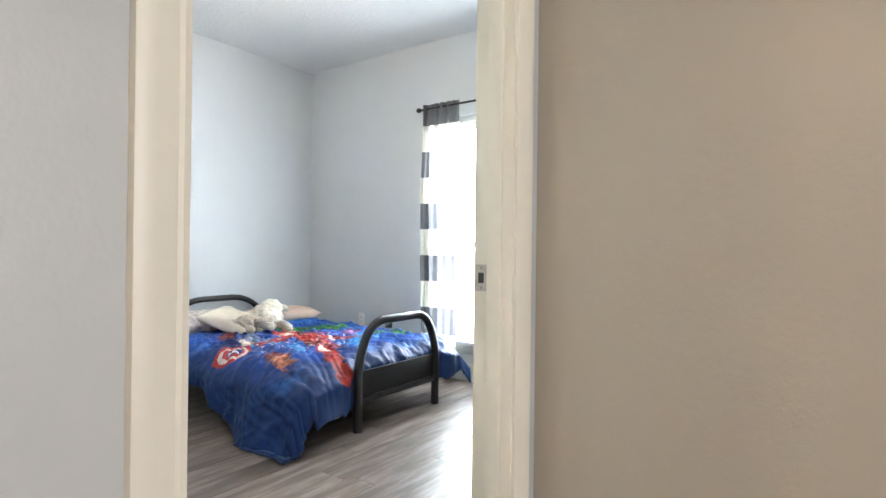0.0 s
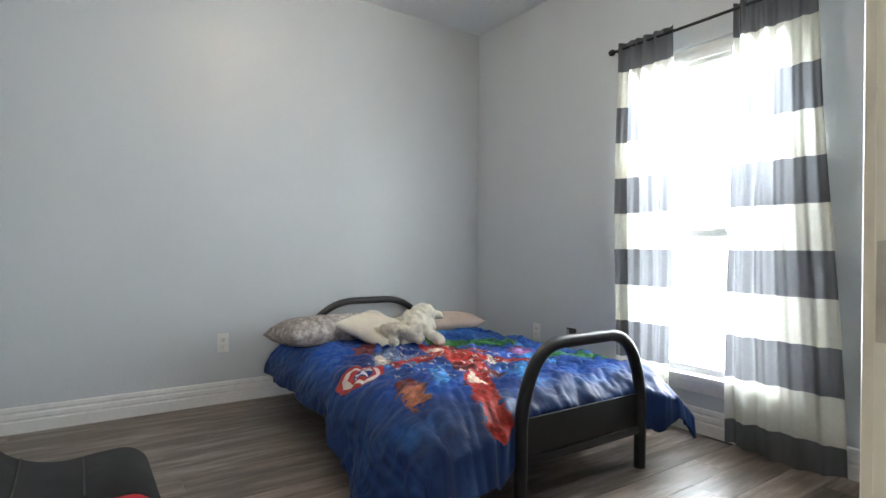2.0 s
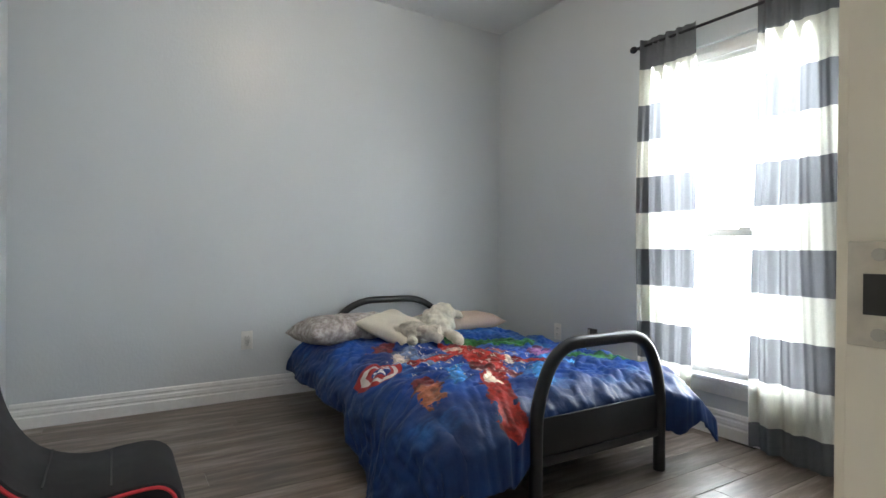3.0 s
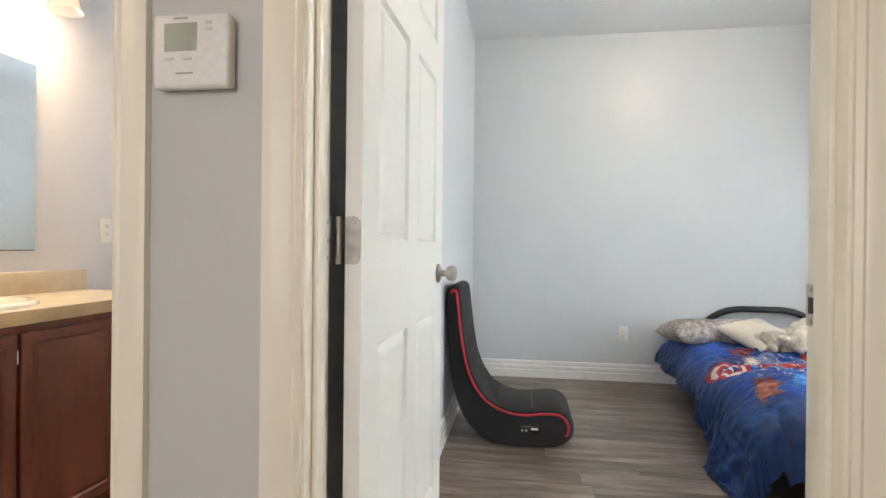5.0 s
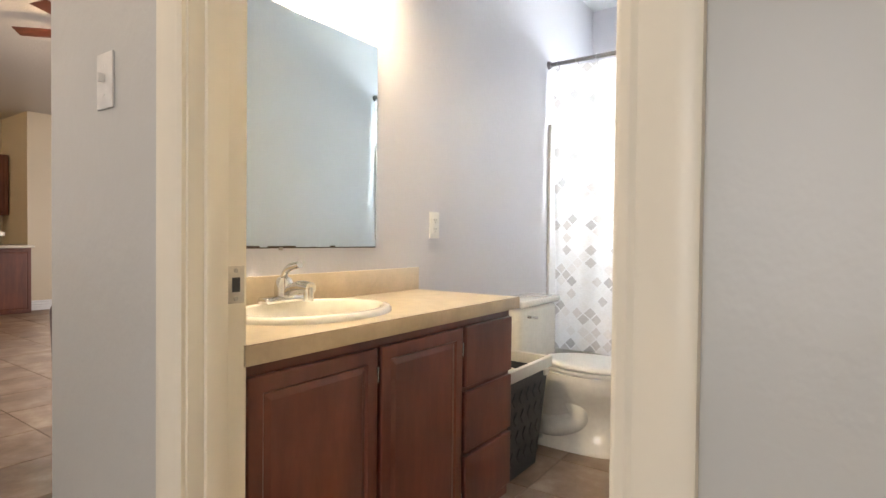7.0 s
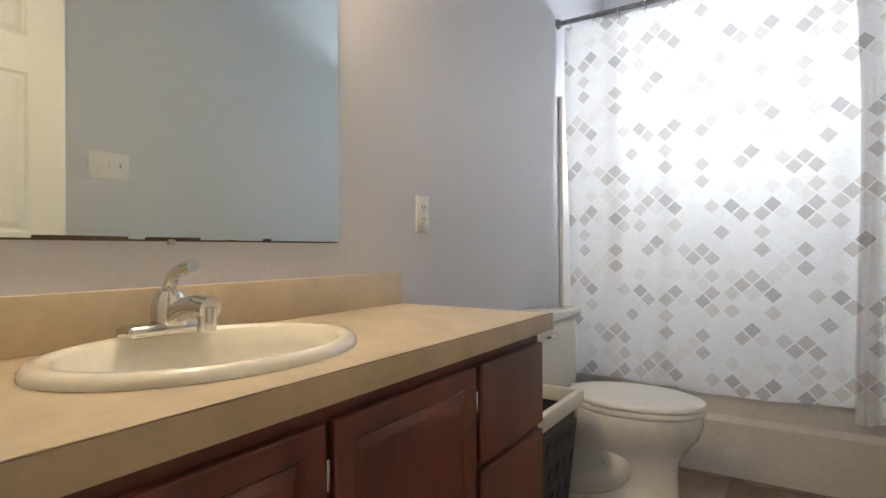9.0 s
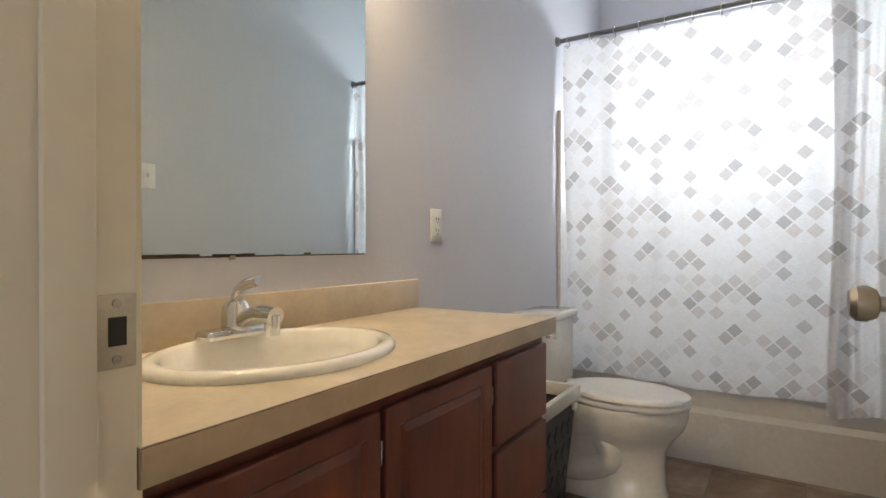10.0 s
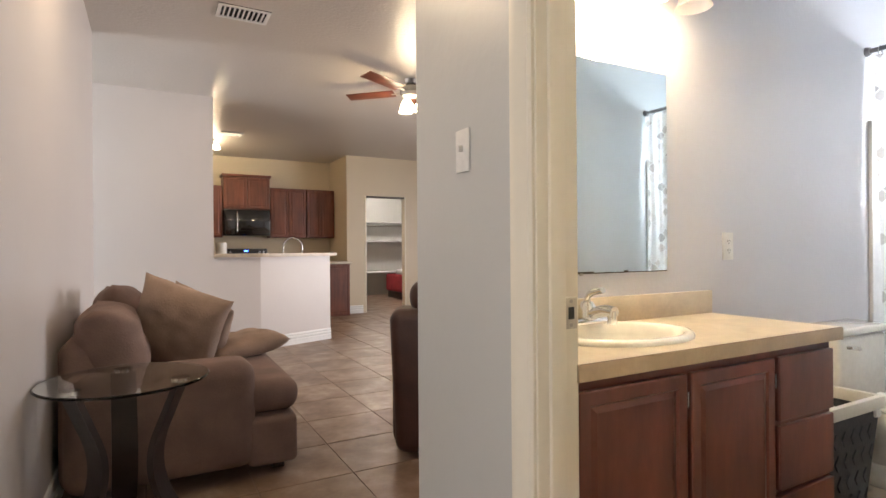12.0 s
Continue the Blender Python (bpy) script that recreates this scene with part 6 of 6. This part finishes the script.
def kitchen_faucet():
    x, y = -0.72, -5.92
    r = root("kitchen_faucet", x, y, 0.91, label="tall arched chrome kitchen faucet", category="faucet")
    part("base", cyl(bmesh.new(), (x, y, 0.90), (x, y, 0.96), 0.028), STEEL, r)
    pts = [(x + 0.0, y, 0.96)] + [(x - 0.12 + 0.12 * math.cos(a), y, 1.14 + 0.12 * math.sin(a)) for a in [k * math.pi / 12 for k in range(13)]] + [(x - 0.24, y, 1.08)]
    part("spout", tube(bmesh.new(), pts, 0.012, 12), STEEL, r)
    part("lever", tube(bmesh.new(), [(x, y, 0.95), (x + 0.06, y, 0.99)], 0.007), STEEL, r)


kitchen_faucet()
cabinet("base_cabinet", -1.15, 0.12, -6.1, -5.60, 0.0, 0.87, 3, "reddish-brown wooden base cabinet behind the bar")
solid("worktop", B(-1.17, 0.12, -6.13, -5.60, 0.872, 0.905, bevel=0.004), COUNTER_STONE, "pale sink worktop behind the bar", "countertop")


def towel_holder():
    r = root("paper_towel_roll", 0.02, -5.75, 0.905, label="white paper towel roll standing upright on the worktop", category="paper towels")
    part("roll", cyl(bmesh.new(), (0.02, -5.75, 0.915), (0.02, -5.75, 1.20), 0.06, seg=28), PLASTIC, r)
    part("base", cyl(bmesh.new(), (0.02, -5.75, 0.905), (0.02, -5.75, 0.915), 0.075, seg=28), STEEL, r)


towel_holder()


def kitchen_light():
    x, y = 0.0, -7.6
    r = root("ceiling_light", x, y, CEIL, label="kitchen ceiling light with small lit glass shades", category="ceiling light")
    part("base", cyl(bmesh.new(), (x, y, CEIL - 0.02), (x, y, CEIL), 0.1), NICKEL, r)
    for dx in (-0.12, 0.12):
        arm = part("arm", tube(bmesh.new(), [(x, y, CEIL - 0.02), (x + dx, y, CEIL - 0.06)], 0.008), NICKEL, r)
        part("shade", lathe(bmesh.new(), [(0.02, 0.0), (0.05, -0.05), (0.06, -0.09), (0.02, -0.1)], (x + dx, y, CEIL - 0.05), 18), FAN_GLOW, arm)


kitchen_light()


def far_closet():
    r = root("closet_shelves", -3.6, -11.3, 0, label="white closet shelves in the room beyond the kitchen", category="shelves")
    for z in (0.55, 1.30, 1.75):
        part("shelf", B(-5.1, -2.45, -11.49, -11.05, z, z + 0.025, bevel=0.003), SHELF_WHITE, r)
    part("rail", cyl(bmesh.new(), (-5.1, -11.25, 1.68), (-2.45, -11.25, 1.68), 0.015), NICKEL, r)
    for x in (-5.1, -3.75, -2.45):
        part("upright", B(x - 0.012, x + 0.012, -11.49, -11.05, 0, 1.775, bevel=0.002), SHELF_WHITE, r)
    fr = root("trim", -2.975, -8.06, 0, label="frame of the far doorway, cream sides, head coloured dark for its shadow", category="door frame", kind="structure")
    for x0, x1, z0, z1 in ((-3.37, -3.345, 0, 2.06), (-2.605, -2.58, 0, 2.06), (-3.345, -2.605, 2.035, 2.06)):
        # dark material on the head piece stands in for the shadow there
        part("jamb", B(x0, x1, -8.12, -7.99, z0, z1, bevel=0.002), DARK_WOOD if z0 else TRIM, fr)
    b = root("far_bed", -4.6, -9.9, 0, label="bed with a red bedspread and white pillow", category="bed")
    part("mattress", soft_box(bmesh.new(), -5.15, -4.12, -10.8, -9.2, 0.15, 0.55, 0.06, 0.02), RED_CLOTH, b)
    part("base", B(-5.1, -4.17, -10.75, -9.25, 0, 0.16, bevel=0.004), DARK_WOOD, b)
    part("pillow", soft_box(bmesh.new(), -4.55, -4.15, -10.3, -9.5, 0.54, 0.66, 0.05, 0.02), SHELF_WHITE, b)
    # lamp and fixture added above the door head, unseen, to brighten the closet
    bulb("far_room_fill", -3.6, -9.9, 2.55, 55, (1.0, 0.92, 0.84))
    dome_light(-3.6, -9.9, "round ceiling light added unseen in the far room")


far_closet()

# ---- floor pieces ----


def piece(name, me, parent, x, y):
    ob = new(name, me)
    ob.parent = parent
    ob.location = (x, y, 0)
    return ob


def slab_mesh(name, w, l, t, material, bevel):
    bm = box(bmesh.new(), -w / 2, w / 2, -l / 2, l / 2, -t, 0.0)
    top = [e for e in bm.edges if e.verts[0].co.z > -0.0001 and e.verts[1].co.z > -0.0001]
    bmesh.ops.bevel(bm, geom=top, offset=bevel, segments=1, affect="EDGES")
    me = bpy.data.meshes.new(name)
    bm.to_mesh(me)
    bm.free()
    me.materials.append(material)
    return me


def planks():
    w, l = 0.152, 1.22
    cache = {}
    rnd = random.Random(2)
    x = -3.5
    while x < -0.10:
        ww = min(w, -0.06 - x)
        y = 1.108 - rnd.uniform(0.1, 1.1)
        while y < 4.315:
            a, b = max(y, 1.108), min(y + l, 4.315)
            if b - a > 0.05:
                key = (round(ww, 3), round(b - a, 3))
                if key not in cache:
                    cache[key] = slab_mesh("plank", ww - 0.0012, b - a - 0.0012, 0.006, PLANK, 0.0012)
                piece("plank", cache[key], floor_bedroom, x + ww / 2, (a + b) / 2)
            y += l
        x += w


planks()


def tiles(x0, x1, y0, y1, size, gx, gy):
    cache = {}
    i = math.floor((x0 - gx) / size)
    while gx + i * size < x1 - 1e-6:
        a, b = max(x0, gx + i * size), min(x1, gx + (i + 1) * size)
        j = math.floor((y0 - gy) / size)
        while gy + j * size < y1 - 1e-6:
            c, d = max(y0, gy + j * size), min(y1, gy + (j + 1) * size)
            if b - a > 0.02 and d - c > 0.02:
                key = (round(b - a, 3), round(d - c, 3))
                if key not in cache:
                    cache[key] = slab_mesh("tile", b - a - 0.005, d - c - 0.005, 0.006, TILE, 0.002)
                piece("tile", cache[key], floor_tiled, (a + b) / 2, (c + d) / 2)
            j += 1
        i += 1


tiles(-3.405, -0.06, -0.474, 0.993, 0.355, -2.60, -0.06)
tiles(-0.06, 1.12, -0.589, 2.16, 0.45, -0.13, -0.25)
tiles(-2.6, 1.12, -8.0, -0.589, 0.45, -0.13, -0.25)


def rest_of_floor():
    bm = bmesh.new()
    for x0, x1, y0, y1 in ((-5.2, -2.6, -8.0, -0.589), (1.12, 4.5, -5.25, -3.83), (-5.2, 2.0, -11.5, -8.0)):
        x = x0
        while x < x1:
            y = y0
            while y < y1:
                box(bm, x + 0.0025, min(x + 0.45, x1) - 0.0025, y + 0.0025, min(y + 0.45, y1) - 0.0025, -0.006, 0.0)
                y += 0.45
            x += 0.45
    ob = part("tiles", bm, TILE, floor_tiled, smooth=False)
    ob["kind"] = "stuff"


rest_of_floor()
